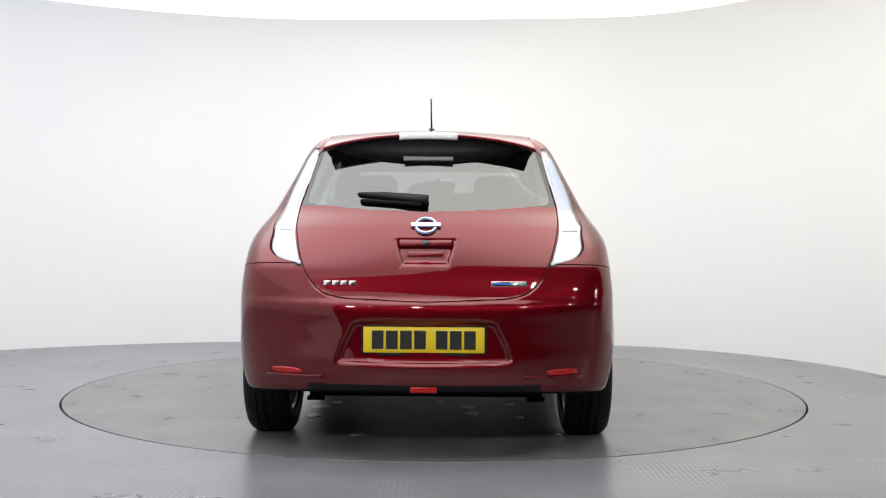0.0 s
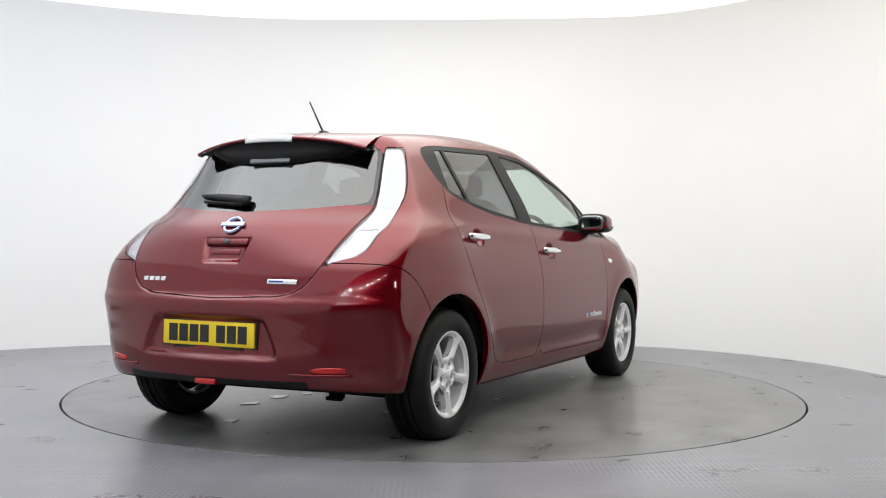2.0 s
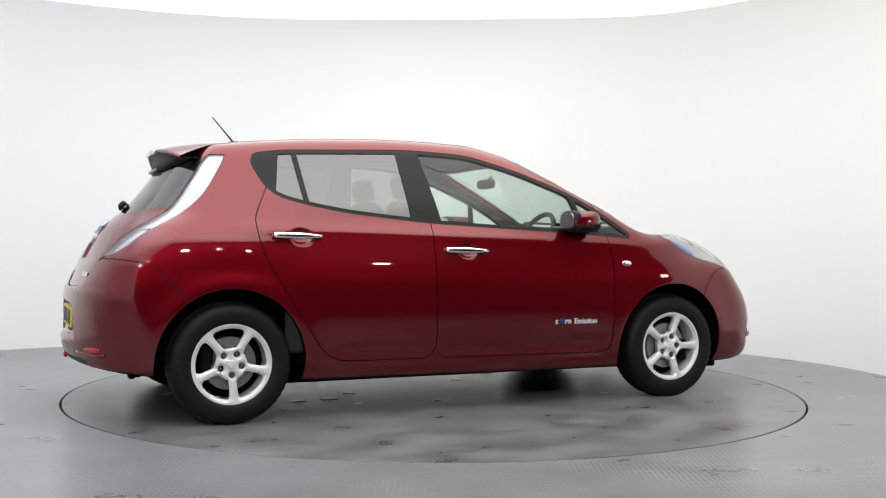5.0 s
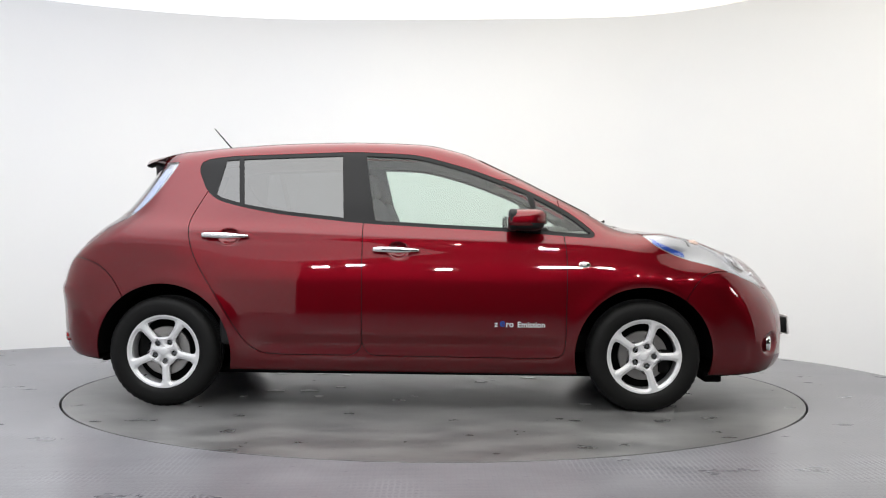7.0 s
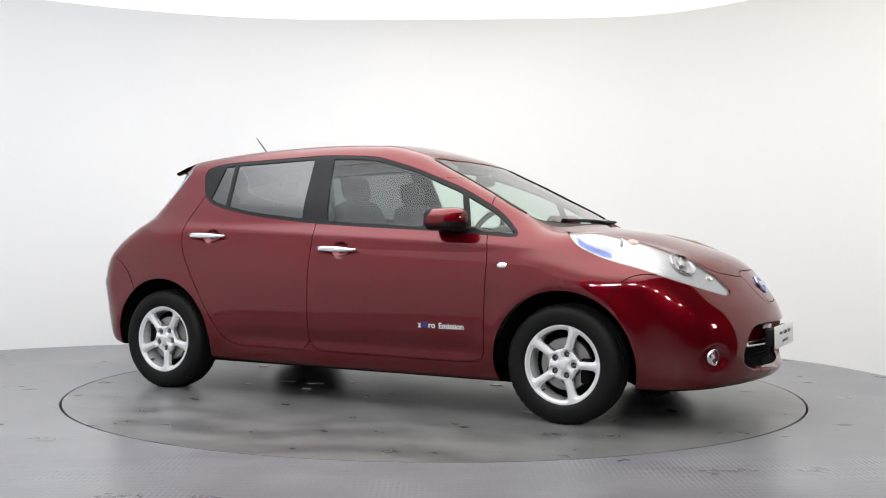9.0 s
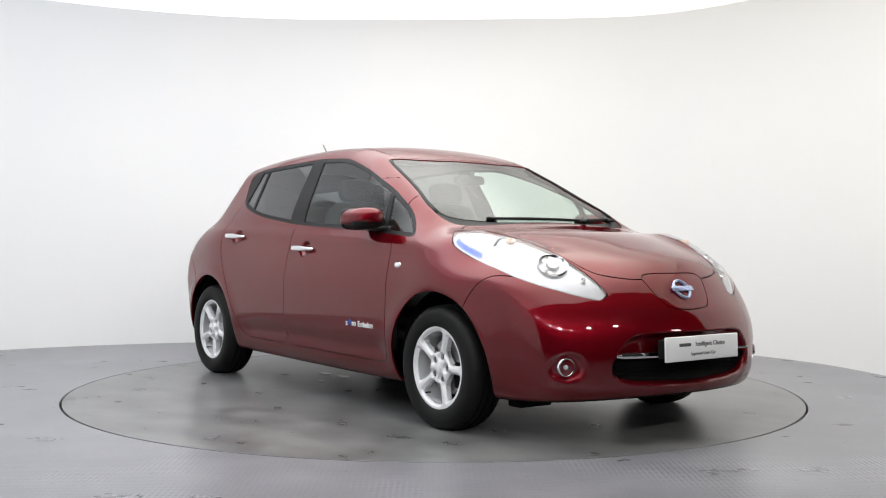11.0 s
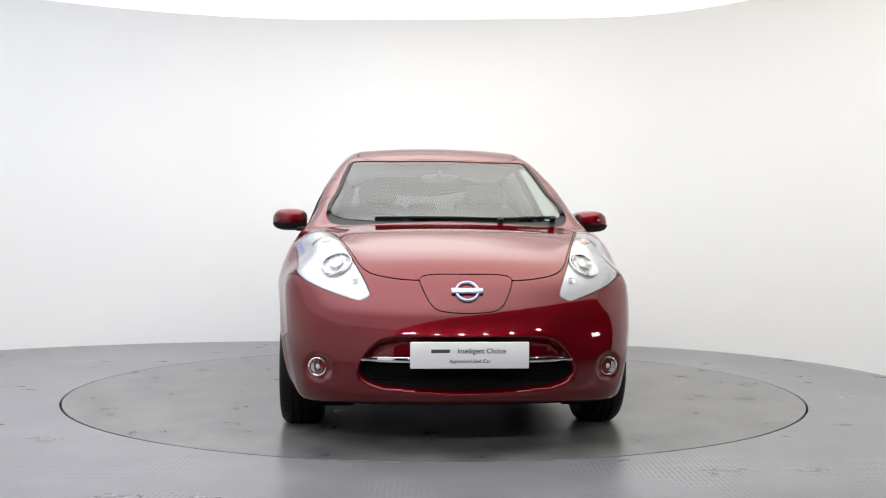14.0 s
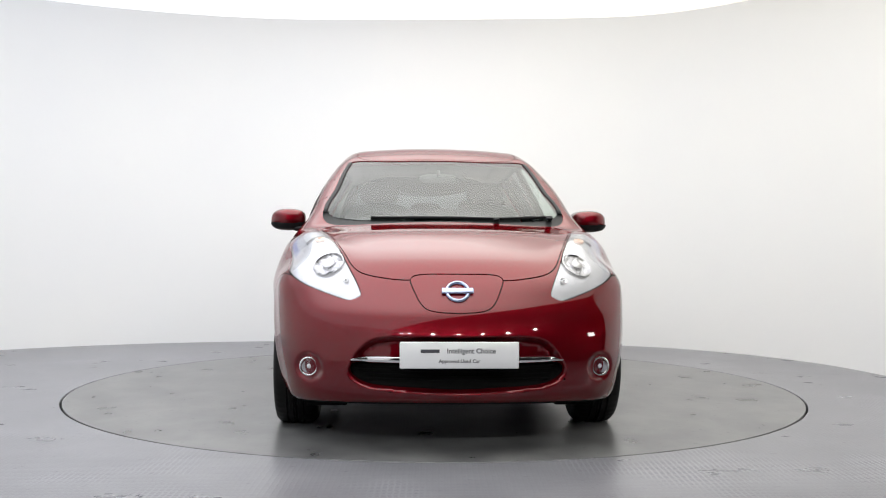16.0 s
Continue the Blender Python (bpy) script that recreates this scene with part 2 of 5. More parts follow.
def build_place():
    pl = plan()
    # ground sheet of the hall
    bm = bmesh.new()
    R0, R1 = DISC_R + 0.012, 14.0
    n = 192
    rings = [[bm.verts.new((r * math.cos(2 * math.pi * i / n), r * math.sin(2 * math.pi * i / n), z)) for i in range(n)]
             for r, z in ((R0, -0.06), (R0, -0.003), (R0 + 0.003, 0), (4, 0), (R1, 0))]
    for a, b in zip(rings, rings[1:]):
        for i in range(n):
            bm.faces.new((a[i], a[(i + 1) % n], b[(i + 1) % n], b[i]))
    ob = new("floor", mesh_of("floor", bm, FLOOR, False))
    tagged(ob, "smooth grey coated studio floor round the turntable", "floor", kind="structure")
    bm = bmesh.new()
    lathe(bm, [(0.001, -0.06), (R0 + 0.05, -0.06)], n, "z")
    tagged(new("floor_pit", mesh_of("floor_pit", bm, DARK)), "dark pit under the turntable", "floor", kind="structure")
    # cove wall with thickness
    bm = bmesh.new()
    H, TH = 3.0, 0.12
    nrm = []
    for i in range(len(pl)):
        a, b = Vector(pl[max(i - 1, 0)]), Vector(pl[min(i + 1, len(pl) - 1)])
        d = (b - a).normalized()
        nrm.append(Vector((-d.y, d.x)))
    cols = []
    for (x, y), nn in zip(pl, nrm):
        ox, oy = x + nn.x * TH, y + nn.y * TH
        cols.append([bm.verts.new(p) for p in ((x, y, 0), (x, y, H), (ox, oy, H), (ox, oy, 0))])
    for a, b in zip(cols, cols[1:]):
        for k in range(4):
            bm.faces.new((a[k], b[k], b[(k + 1) % 4], a[(k + 1) % 4]))
    bm.faces.new(cols[0])
    bm.faces.new(cols[-1][::-1])
    cove = mesh_of("wall_cove", bm, WALL)
    cove.set_sharp_from_angle(angle=radians(30))
    tagged(new("wall_cove", cove), "curved matt white studio wall", "wall", kind="structure")
    # white ceiling over the cove, resting on the wall's top, with a luminous panel let into it
    bm = bmesh.new()
    cx, cy = -0.4, -0.9
    inner = [(cx + 0.62 * (x - cx), cy + 0.62 * (y - cy)) for x, y in pl]
    n = len(pl)
    for z, flip in ((H - 0.012, False), (H + 0.10, True)):
        a = [bm.verts.new((x, y, z)) for x, y in pl]
        b = [bm.verts.new((x, y, z)) for x, y in inner]
        for i in range(n):
            j = (i + 1) % n
            bm.faces.new((a[i], a[j], b[j], b[i]))
        if not flip:
            lo_a, lo_b = a, b
    for i in range(n):
        j = (i + 1) % n
        bm.faces.new((lo_a[i], lo_a[j], a[j], a[i]))
        bm.faces.new((lo_b[i], lo_b[j], b[j], b[i]))
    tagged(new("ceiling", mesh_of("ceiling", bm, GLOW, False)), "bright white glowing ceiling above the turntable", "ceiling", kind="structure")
    bm = bmesh.new()
    a = [bm.verts.new((x, y, H + 0.02)) for x, y in inner]
    b = [bm.verts.new((x, y, H + 0.06)) for x, y in inner]
    bm.faces.new(a)
    bm.faces.new(b[::-1])
    for i in range(n):
        j = (i + 1) % n
        bm.faces.new((a[i], a[j], b[j], b[i]))
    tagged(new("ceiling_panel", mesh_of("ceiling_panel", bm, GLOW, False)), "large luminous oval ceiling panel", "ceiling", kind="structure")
    # dim hall behind the camera
    bm = bmesh.new()
    x0, x1, y0, y1, HH, T = -7.5, 7.5, -13.0, 5.5, 3.2, 0.2
    for size, at in (((x1 - x0, T, HH), (0, y0, HH / 2)), ((x1 - x0, T, HH), (0, y1, HH / 2)),
                     ((T, y1 - y0, HH), (x0, (y0 + y1) / 2, HH / 2)), ((T, y1 - y0, HH), (x1, (y0 + y1) / 2, HH / 2))):
        box(bm, size, at)
    tagged(new("wall_hall", mesh_of("wall_hall", bm, BACK, False)), "dim grey hall wall behind the camera", "wall", kind="structure")
    bm = bmesh.new()
    box(bm, (x1 - x0, y1 - y0, T), (0, (y0 + y1) / 2, HH + T / 2 + 0.004))
    tagged(new("ceiling_hall", mesh_of("ceiling_hall", bm, BACK, False)), "dim hall ceiling", "ceiling", kind="structure")


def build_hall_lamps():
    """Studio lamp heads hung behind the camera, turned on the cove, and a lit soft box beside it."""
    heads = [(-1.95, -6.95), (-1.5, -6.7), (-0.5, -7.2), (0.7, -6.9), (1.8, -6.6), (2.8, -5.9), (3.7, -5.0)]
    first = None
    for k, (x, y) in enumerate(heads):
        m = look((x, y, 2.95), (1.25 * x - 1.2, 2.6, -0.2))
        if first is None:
            first = thing("studio_lamp", "lit strip studio lamp head hung behind the camera", "lamp", "studio lamp heads")
            bm = bmesh.new()
            box(bm, (0.28, 0.12, 0.10), (0, 0, 0.065), 0.01)
            tube(bm, [(0, 0, 0.10), (0, 0.06, 0.16)], 0.02, 8)
            part("housing", bm, BLACK, first)
            bm = bmesh.new()
            box(bm, (0.21, 0.06, 0.006), (0, 0, 0.010), 0.002)
            part("diffuser", bm, LAMP, first, "lit lamp face")
            first.matrix_basis = m
        else:
            copy_thing(first, m)
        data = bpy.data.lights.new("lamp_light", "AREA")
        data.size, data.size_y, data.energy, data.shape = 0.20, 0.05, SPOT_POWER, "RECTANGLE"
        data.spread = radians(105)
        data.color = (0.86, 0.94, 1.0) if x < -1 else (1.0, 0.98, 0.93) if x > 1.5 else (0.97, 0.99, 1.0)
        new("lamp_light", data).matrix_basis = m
    rail = thing("lamp_rail", "black steel rail that carries the studio lamps", "rail")
    bm = bmesh.new()
    tube(bm, [(x, y - 0.1, 3.08) for x, y in heads], 0.02, 8)
    part("rail_tube", bm, BLACK, rail)
    for x, y in (heads[0], heads[3], heads[6]):
        bm = bmesh.new()
        tube(bm, [(x, y - 0.1, 3.07), (x, y - 0.1, 3.204)], 0.012, 8)
        part("drop_rod", bm, BLACK, rail)
    boxm = look((5.5, -3.1, 1.75), (0, -0.5, 1.2))
    soft = thing("soft_box", "large lit rectangular soft box on a stand", "studio light")
    soft.matrix_basis = boxm
    bm = bmesh.new()
    box(bm, (0.6, 0.5, 0.25), (0, 0, 0.13), 0.03)
    part("housing", bm, BLACK, soft)
    bm = bmesh.new()
    box(bm, (0.5, 0.40, 0.01), (0, 0, -0.001), 0.003)
    part("diffuser", bm, SOFT, soft, "lit white diffuser cloth")
    bm = bmesh.new()
    base = boxm.inverted() @ Vector((5.6, -3.15, 0.0))
    tube(bm, [(0, 0, 0.15), base], 0.02, 8)
    part("pole", bm, BLACK, soft)


def build_turntable():
    top = thing("turntable", "round grey steel turntable set flush in the floor", "turntable")
    bm = bmesh.new()
    n = 192
    lathe(bm, [(DISC_R - 0.02, -0.055), (DISC_R, -0.05), (DISC_R, -0.002), (DISC_R - 0.002, 0.0)], n, "z")
    r = [v for v in bm.verts if abs(v.co.z) < 1e-6]
    bm.faces.new(sorted(r, key=lambda v: math.atan2(v.co.y, v.co.x)))
    part("deck", bm, DISC, top, "worn grey painted deck", smooth=False)
    # pale patches on worn spots, their light colour standing for white glints
    spots = [(-1.11, 0.62, 0.08), (-0.82, 0.62, 0.09), (-0.64, 0.55, 0.05), (-0.98, -0.23, 0.07), (-0.78, -0.22, 0.07), (-0.60, -0.05, 0.05), (-1.12, -0.48, 0.04), (0.62, 0.52, 0.06),
             (-0.68, -0.45, 0.05), (-1.62, 0.34, 0.05), (0.90, -0.60, 0.05), (0.3, 0.30, 0.05)]
    for x, y, r in spots:
        bm = bmesh.new()
        ring = [bm.verts.new((x + r * random.uniform(0.4, 1.0) * math.cos(2 * math.pi * k / 11), y + 0.7 * r * random.uniform(0.4, 1.0) * math.sin(2 * math.pi * k / 11), 0.004)) for k in range(11)]
        low = [bm.verts.new((v.co.x, v.co.y, 0.0)) for v in ring]
        bm.faces.new(ring)
        for k in range(11):
            bm.faces.new((ring[k], low[k], low[(k + 1) % 11], ring[(k + 1) % 11]))
        part("glint_patch", bm, GLINT_PATCH, top, "pale worn patch standing for a white glint", smooth=False)
    return top


# ---------------------------------------------------------------- the car's skin
HUB_X, HUB_Z, ARCH_R = 1.35, 0.308, 0.385
roof_line = curve([-1.80, -1.72, -1.4, -1.07, -0.7, -0.3, 0.07, 0.33, 0.6, 0.93, 1.2, 1.32, 1.6, 1.85, 2.0, 2.137, 2.2, 2.35],
                  [1.41, 1.43, 1.478, 1.515, 1.54, 1.55, 1.538, 1.482, 1.358, 1.195, 1.068, 1.03, 0.988, 0.92, 0.867, 0.79, 0.74, 0.60])
front_line = curve([0.15, 0.22, 0.30, 0.40, 0.50, 0.60, 0.70, 0.80, 1.0], [2.18, 2.255, 2.29, 2.30, 2.288, 2.255, 2.20, 2.15, 2.05])
rear_line = curve([0.15, 0.24, 0.33, 0.41, 0.50, 0.60, 0.66, 0.70, 0.80, 0.90, 1.0, 1.09, 1.2, 1.33, 1.45],
                  [-1.95, -2.05, -2.10, -2.115, -2.105, -2.095, -2.078, -2.050, -2.012, -1.966, -1.905, -1.805, -1.706, -1.607, -1.53])
rear_wrap = curve([0.4, 0.65, 0.8, 0.9, 1.0, 1.1, 1.4], [0.25, 0.13, 0.06, 0.13, 0.27, 0.40, 0.42])
side_line = curve([0.12, 0.19, 0.25, 0.32, 0.42, 0.55, 0.70, 0.80, 0.90, 1.0, 1.04, 1.15, 1.3, 1.43, 1.6],
                  [0.76, 0.815, 0.845, 0.862, 0.880, 0.888, 0.884, 0.870, 0.845, 0.808, 0.790, 0.748, 0.672, 0.603, 0.51])
plan_low = curve([-2.2, -2.0, -1.8, -1.5, -1.2, 0.9, 1.35, 1.6, 1.8, 2.0, 2.2], [0.86, 0.905, 0.955, 0.985, 1.0, 1.0, 0.995, 0.975, 0.94, 0.88, 0.81])
plan_high = curve([-1.9, -1.6, -1.3, -0.8, 0.5, 1.0, 1.35, 2.0], [0.86, 0.92, 0.965, 1.0, 1.0, 0.945, 0.90, 0.86])
belly = curve([-2.2, -1.9, -1.7, -1.0, 1.0, 1.75, 2.0, 2.3], [0.30, 0.27, 0.25, 0.20, 0.19, 0.19, 0.20, 0.225])


def smooth_step(a, b, x):
    t = np.clip((x - a) / (b - a), 0, 1)
    return t * t * (3 - 2 * t)


def smax(a, b, k):
    h = np.clip(0.5 + 0.5 * (a - b) / k, 0, 1)
    return b + (a - b) * h + k * h * (1 - h)


def outline(points, most=0.05):
    """A rounded closed outline through a few corners: each corner is cut twice."""
    p = np.array(points, float)
    for r in (most, most * 0.45):
        q = np.roll(p, -1, 0)
        length = np.maximum(np.linalg.norm(q - p, axis=1), 1e-9)[:, None]
        t = np.minimum(0.25, r / length)
        cut = np.empty((2 * len(p), 2))
        cut[0::2], cut[1::2] = p + (q - p) * t, q + (p - q) * t
        p = cut
    return p


def sd_shape(poly, a, b):
    """Signed distance to an outline, below zero inside."""
    P = np.stack([a, b], -1).reshape(-1, 2)
    best = np.full(len(P), 1e9)
    inside = np.zeros(len(P), bool)
    for s, e in zip(poly, np.roll(poly, -1, 0)):
        d = e - s
        w = P - s
        t = np.clip((w @ d) / max(d @ d, 1e-12), 0, 1)
        best = np.minimum(best, ((w - t[:, None] * d) ** 2).sum(1))
        cross = ((s[1] <= P[:, 1]) & (e[1] > P[:, 1])) | ((e[1] <= P[:, 1]) & (s[1] > P[:, 1]))
        if abs(d[1]) > 1e-12:
            inside ^= cross & (P[:, 0] < s[0] + (P[:, 1] - s[1]) / d[1] * d[0])
    return (np.sqrt(best) * np.where(inside, -1, 1)).reshape(np.shape(a))


def both(points):
    """Half an outline from the middle line outwards, mirrored to a whole one."""
    return points + [(-y, z) for y, z in points[::-1]]


PLATE_BAY = outline(both([(0.0, 0.605), (0.30, 0.605), (0.335, 0.55), (0.385, 0.43), (0.37, 0.412), (0.0, 0.408)]))
TAILGATE = outline(both([(0.0, 1.46), (0.45, 1.46), (0.535, 1.40), (0.560, 1.28), (0.592, 1.15), (0.604, 1.09), (0.598, 1.01), (0.560, 0.885), (0.525, 0.80), (0.465, 0.725), (0.38, 0.695), (0.0, 0.680)]))
GRILLE = outline(both([(0.0, 0.515), (0.36, 0.515), (0.43, 0.47), (0.485, 0.38), (0.48, 0.34), (0.40, 0.292), (0.0, 0.275)]))


def skin(x, y, z, detail=True):
    """Below zero inside the car's body."""
    ay = np.abs(y)
    ys = side_line(z)
    high = smooth_step(0.92, 1.15, z)
    ys = ys * (plan_low(x) * (1 - high) + plan_high(x) * high)
    ys = ys + 0.030 * np.exp(-((x + 1.42) / 0.36) ** 2 - ((z - 0.96) / 0.17) ** 2)          # rear haunch
    ys = ys - 0.07 * np.exp(-((x - 1.66) / 0.23) ** 2 - ((z - 0.885) / 0.085) ** 2)          # front wing
    for hx in (-HUB_X, HUB_X):
        r = np.hypot(x - hx, z - HUB_Z)
        ys = ys + 0.009 * np.exp(-((r - 0.40) / 0.06) ** 2) * smooth_step(0.2, 0.35, z)
    ys = ys + 0.022 * np.exp(-((x - 1.32) / 0.26) ** 2 - ((z - 0.80) / 0.13) ** 2)
    ys = ys - 0.012 * np.exp(-((z - 0.36) / 0.05) ** 2) * smooth_step(-0.9, -0.7, x) * smooth_step(0.95, 0.8, x)   # hollow over the sill
    ys = ys + 0.008 * np.exp(-((z - (0.965 - 0.035 * x)) / 0.035) ** 2) * smooth_step(1.5, 0.6, x) * smooth_step(-1.6, -1.1, x)
    if detail:
        for hx, hz in ((-0.985, 0.960), (-0.025, 0.888)):
            ys = ys - 0.024 * smooth_step(0.055, 0.025, np.hypot((x - hx) * 0.8, (z - hz) * 1.05))
    a = (ay - ys) * 0.94
    xt = x + ay ** 2 * (0.08 * smooth_step(0.0, 0.5, x) + 0.34 * smooth_step(1.0, 1.42, x))
    zt = roof_line(xt) - 0.085 * ay ** 2.2 * smooth_step(0.7, 0.0, x) - 0.03 * ay ** 2
    lamp = np.abs(ay - (0.755 - 0.34 * (x - 1.34)))
    zt = zt + 0.040 * np.exp(-(lamp / 0.10) ** 2) * smooth_step(1.26, 1.5, x) * smooth_step(2.0, 1.65, x)
    b = (z - zt) * 0.9
    xf = front_line(z) - 0.42 * ay ** 2 - 0.10 * ay ** 6
    xr = rear_line(z) + rear_wrap(z) * ay ** 2 + 0.34 * ay ** 6
    if detail:
        nose = (x > 1.8) & (np.abs(z - 0.4) < 0.2)
        if nose.any():
            cutout = np.zeros_like(xf)
            cutout[nose] = 0.070 * smooth_step(0.012, -0.03, sd_shape(GRILLE, y[nose], z[nose]))
            xf = xf - cutout
        fog = np.hypot(ay - 0.665, z - 0.372)
        xf = xf - 0.025 * smooth_step(0.075, 0.045, fog)
        tail = (x < -1.7) & (np.abs(z - 0.5) < 0.2)
        if tail.any():
            bay = np.zeros_like(xr)
            bay[tail] = 0.028 * smooth_step(0.008, -0.028, sd_shape(PLATE_BAY, y[tail], z[tail]))
            xr = xr + bay
        low = (x < -1.7) & (z < 0.82) & (z > 0.5)
        if low.any():
            ledge = np.zeros_like(xr)
            ledge[low] = 0.014 * smooth_step(-0.003, 0.010, sd_shape(TAILGATE, y[low], z[low])) * smooth_step(0.80, 0.70, z[low]) * smooth_step(0.58, 0.68, z[low])
            xr = xr - ledge
        hd = np.maximum(ay - 0.115 - 0.25 * (z - 0.885), np.abs(z - 0.892) - 0.055)
        xr = xr + 0.022 * smooth_step(0.01, -0.02, hd)
    c = (x - xf) * 0.92
    d = (xr - x) * 0.88
    e = belly(x) - z
    f = smax(a, b, 0.085)
    f = smax(f, c, 0.10)
    f = smax(f, d, 0.07)
    return smax(f, e, 0.03)


def skin_normal(P):
    h = 2e-3
    g = np.empty_like(P)
    for k in range(3):
        A, B = P.copy(), P.copy()
        A[:, k] += h
        B[:, k] -= h
        g[:, k] = (skin(*A.T) - skin(*B.T)) / (2 * h)
    return g


def settle(P, rounds=4):
    for _ in range(rounds):
        g = skin_normal(P)
        P = P - (skin(*P.T) / np.maximum((g * g).sum(1), 0.2))[:, None] * g
    return P


def net(step=0.024):
    """A net of triangles over the skin."""
    ax = [np.arange(lo, hi, step) for lo, hi in ((-2.25, 2.42), (-0.996, 1.0), (0.12, 1.64))]
    X, Y, Z = np.meshgrid(*ax, indexing="ij")
    S = skin(X.ravel(), Y.ravel(), Z.ravel()).reshape(X.shape)
    inn = S < 0
    cells = np.zeros(np.array(S.shape) - 1, int)
    for i in (0, 1):
        for j in (0, 1):
            for k in (0, 1):
                cells += inn[i:S.shape[0] - 1 + i, j:S.shape[1] - 1 + j, k:S.shape[2] - 1 + k]
    mixed = (cells > 0) & (cells < 8)
    ids = np.full(mixed.shape, -1)
    ids[mixed] = np.arange(mixed.sum())
    I, J, K = np.nonzero(mixed)
    P = np.stack([ax[0][I], ax[1][J], ax[2][K]], -1) + step / 2
    quads = []
    for axis in range(3):
        u, v = (axis + 1) % 3, (axis + 2) % 3
        a = [slice(1, -1)] * 3
        a[axis] = slice(0, -1)
        b = list(a)
        b[axis] = slice(1, None)
        lo, hi = inn[tuple(a)], inn[tuple(b)]
        for flip in (False, True):
            idx = np.argwhere(lo & ~hi if not flip else ~lo & hi)
            if not len(idx):
                continue
            base = idx.copy()
            base[:, u] += 1
            base[:, v] += 1
            corner = []
            for du, dv in ((-1, -1), (0, -1), (0, 0), (-1, 0)):
                q = base.copy()
                q[:, u] += du
                q[:, v] += dv
                corner.append(ids[q[:, 0], q[:, 1], q[:, 2]])
            quad = np.stack(corner, -1)
            quads.append(quad[:, ::-1] if flip else quad)
    Q = np.vstack(quads)
    P = settle(P, 6)
    return P, np.vstack([Q[:, [0, 1, 2]], Q[:, [0, 2, 3]]])


def knife(P, T, func):
    """Cuts the triangles along func = 0."""
    k = func(P)
    k = np.where(np.abs(k) < 2.5e-4, 0.0, k)
    s = np.sign(k)[T].astype(int)
    cut = (s.min(1) < 0) & (s.max(1) > 0)
    keep, todo = T[~cut], T[cut]
    made, extra, out = {}, [], []

    def mid(a, b):
        key = (a, b) if a < b else (b, a)
        if key not in made:
            t = k[key[0]] / (k[key[0]] - k[key[1]])
            extra.append(P[key[0]] + t * (P[key[1]] - P[key[0]]))
            made[key] = len(P) + len(extra) - 1
        return made[key]
    for tri in todo.tolist():
        sg = [np.sign(k[v]) for v in tri]
        if 0 in sg:
            i = sg.index(0)
            a, b, c = tri[i], tri[(i + 1) % 3], tri[(i + 2) % 3]
            m = mid(b, c)
            out += [(a, b, m), (a, m, c)]
        else:
            i = [n for n in range(3) if sg[n] != sg[(n + 1) % 3] and sg[n] != sg[(n + 2) % 3]][0]
            a, b, c = tri[i], tri[(i + 1) % 3], tri[(i + 2) % 3]
            m, q = mid(a, b), mid(a, c)
            out += [(a, m, q), (m, b, c), (m, c, q)]
    if extra:
        P = np.vstack([P, np.array(extra)])
        T = np.vstack([keep, np.array(out)])
    return P, T


# outlines of the panels, seen from the side (x, z), from above (x, y) and from the ends (y, z)
DLO = outline([(-1.235, 1.40), (-1.06, 1.432), (-0.30, 1.462), (0.07, 1.445), (0.37, 1.362), (0.70, 1.238), (0.95, 1.105), (1.12, 0.958),
               (0.63, 0.995), (0.14, 1.018), (-0.25, 1.04), (-0.71, 1.088), (-0.94, 1.130), (-1.13, 1.185)])
DOOR_REAR = outline([(-1.10, 1.30), (-1.19, 1.12), (-1.225, 1.04), (-1.20, 0.90), (-1.13, 0.76), (-1.04, 0.62), (-0.90, 0.39), (-0.82, 0.315), (-0.72, 0.300),
                     (-0.222, 0.298), (-0.23, 1.30)])
DOOR_FRONT = outline([(-0.23, 1.30), (-0.222, 0.298), (0.84, 0.290), (0.905, 0.31), (0.915, 0.40), (0.922, 0.86), (0.90, 0.99), (0.86, 1.30)])
BUMPER_REAR = outline([(-2.6, 0.842), (-1.86, 0.842), (-1.72, 0.80), (-1.62, 0.70), (-1.55, 0.55), (-1.5, 0.0), (-2.6, 0.0)])
BUMPER_FRONT = outline([(2.6, 1.1), (2.13, 1.1), (2.02, 0.75), (1.80, 0.785), (1.70, 0.775), (1.62, 0.70), (1.54, 0.55), (1.5, 0.0), (2.6, 0.0)])
HOOD = outline([(1.275, 0.0), (1.262, 0.25), (1.20, 0.52), (1.255, 0.655), (1.36, 0.655), (1.62, 0.590), (1.85, 0.520), (1.985, 0.475), (2.055, 0.40), (2.125, 0.22), (2.128, 0.0),
                (2.128, -0.4), (1.275, -0.4)])
SCREEN = outline([(0.455, -0.4), (0.450, 0.30), (0.405, 0.52), (0.45, 0.546), (0.80, 0.597), (1.03, 0.650), (1.115, 0.61), (1.195, 0.40), (1.225, 0.2), (1.232, -0.4)])
COWL = outline([(1.0, -0.4), (1.0, 0.60), (1.02, 0.675), (1.19, 0.645), (1.245, 0.50), (1.262, 0.25), (1.275, -0.4)])
ROOF = outline([(-1.80, -0.4), (-1.80, 0.47), (-1.5, 0.485), (-0.3, 0.50), (0.40, 0.490), (0.432, 0.3), (0.438, -0.4)])
REAR_SCREEN = outline(both([(0.0, 1.45), (0.43, 1.45), (0.515, 1.39), (0.545, 1.26), (0.578, 1.135), (0.555, 1.112), (0.30, 1.085), (0.0, 1.074)]))
lamp_edge = curve([0.80, 0.845, 0.875, 0.975, 1.086, 1.177, 1.323, 1.40], [-1.99, -1.955, -1.90, -1.765, -1.575, -1.475, -1.375, -1.335])
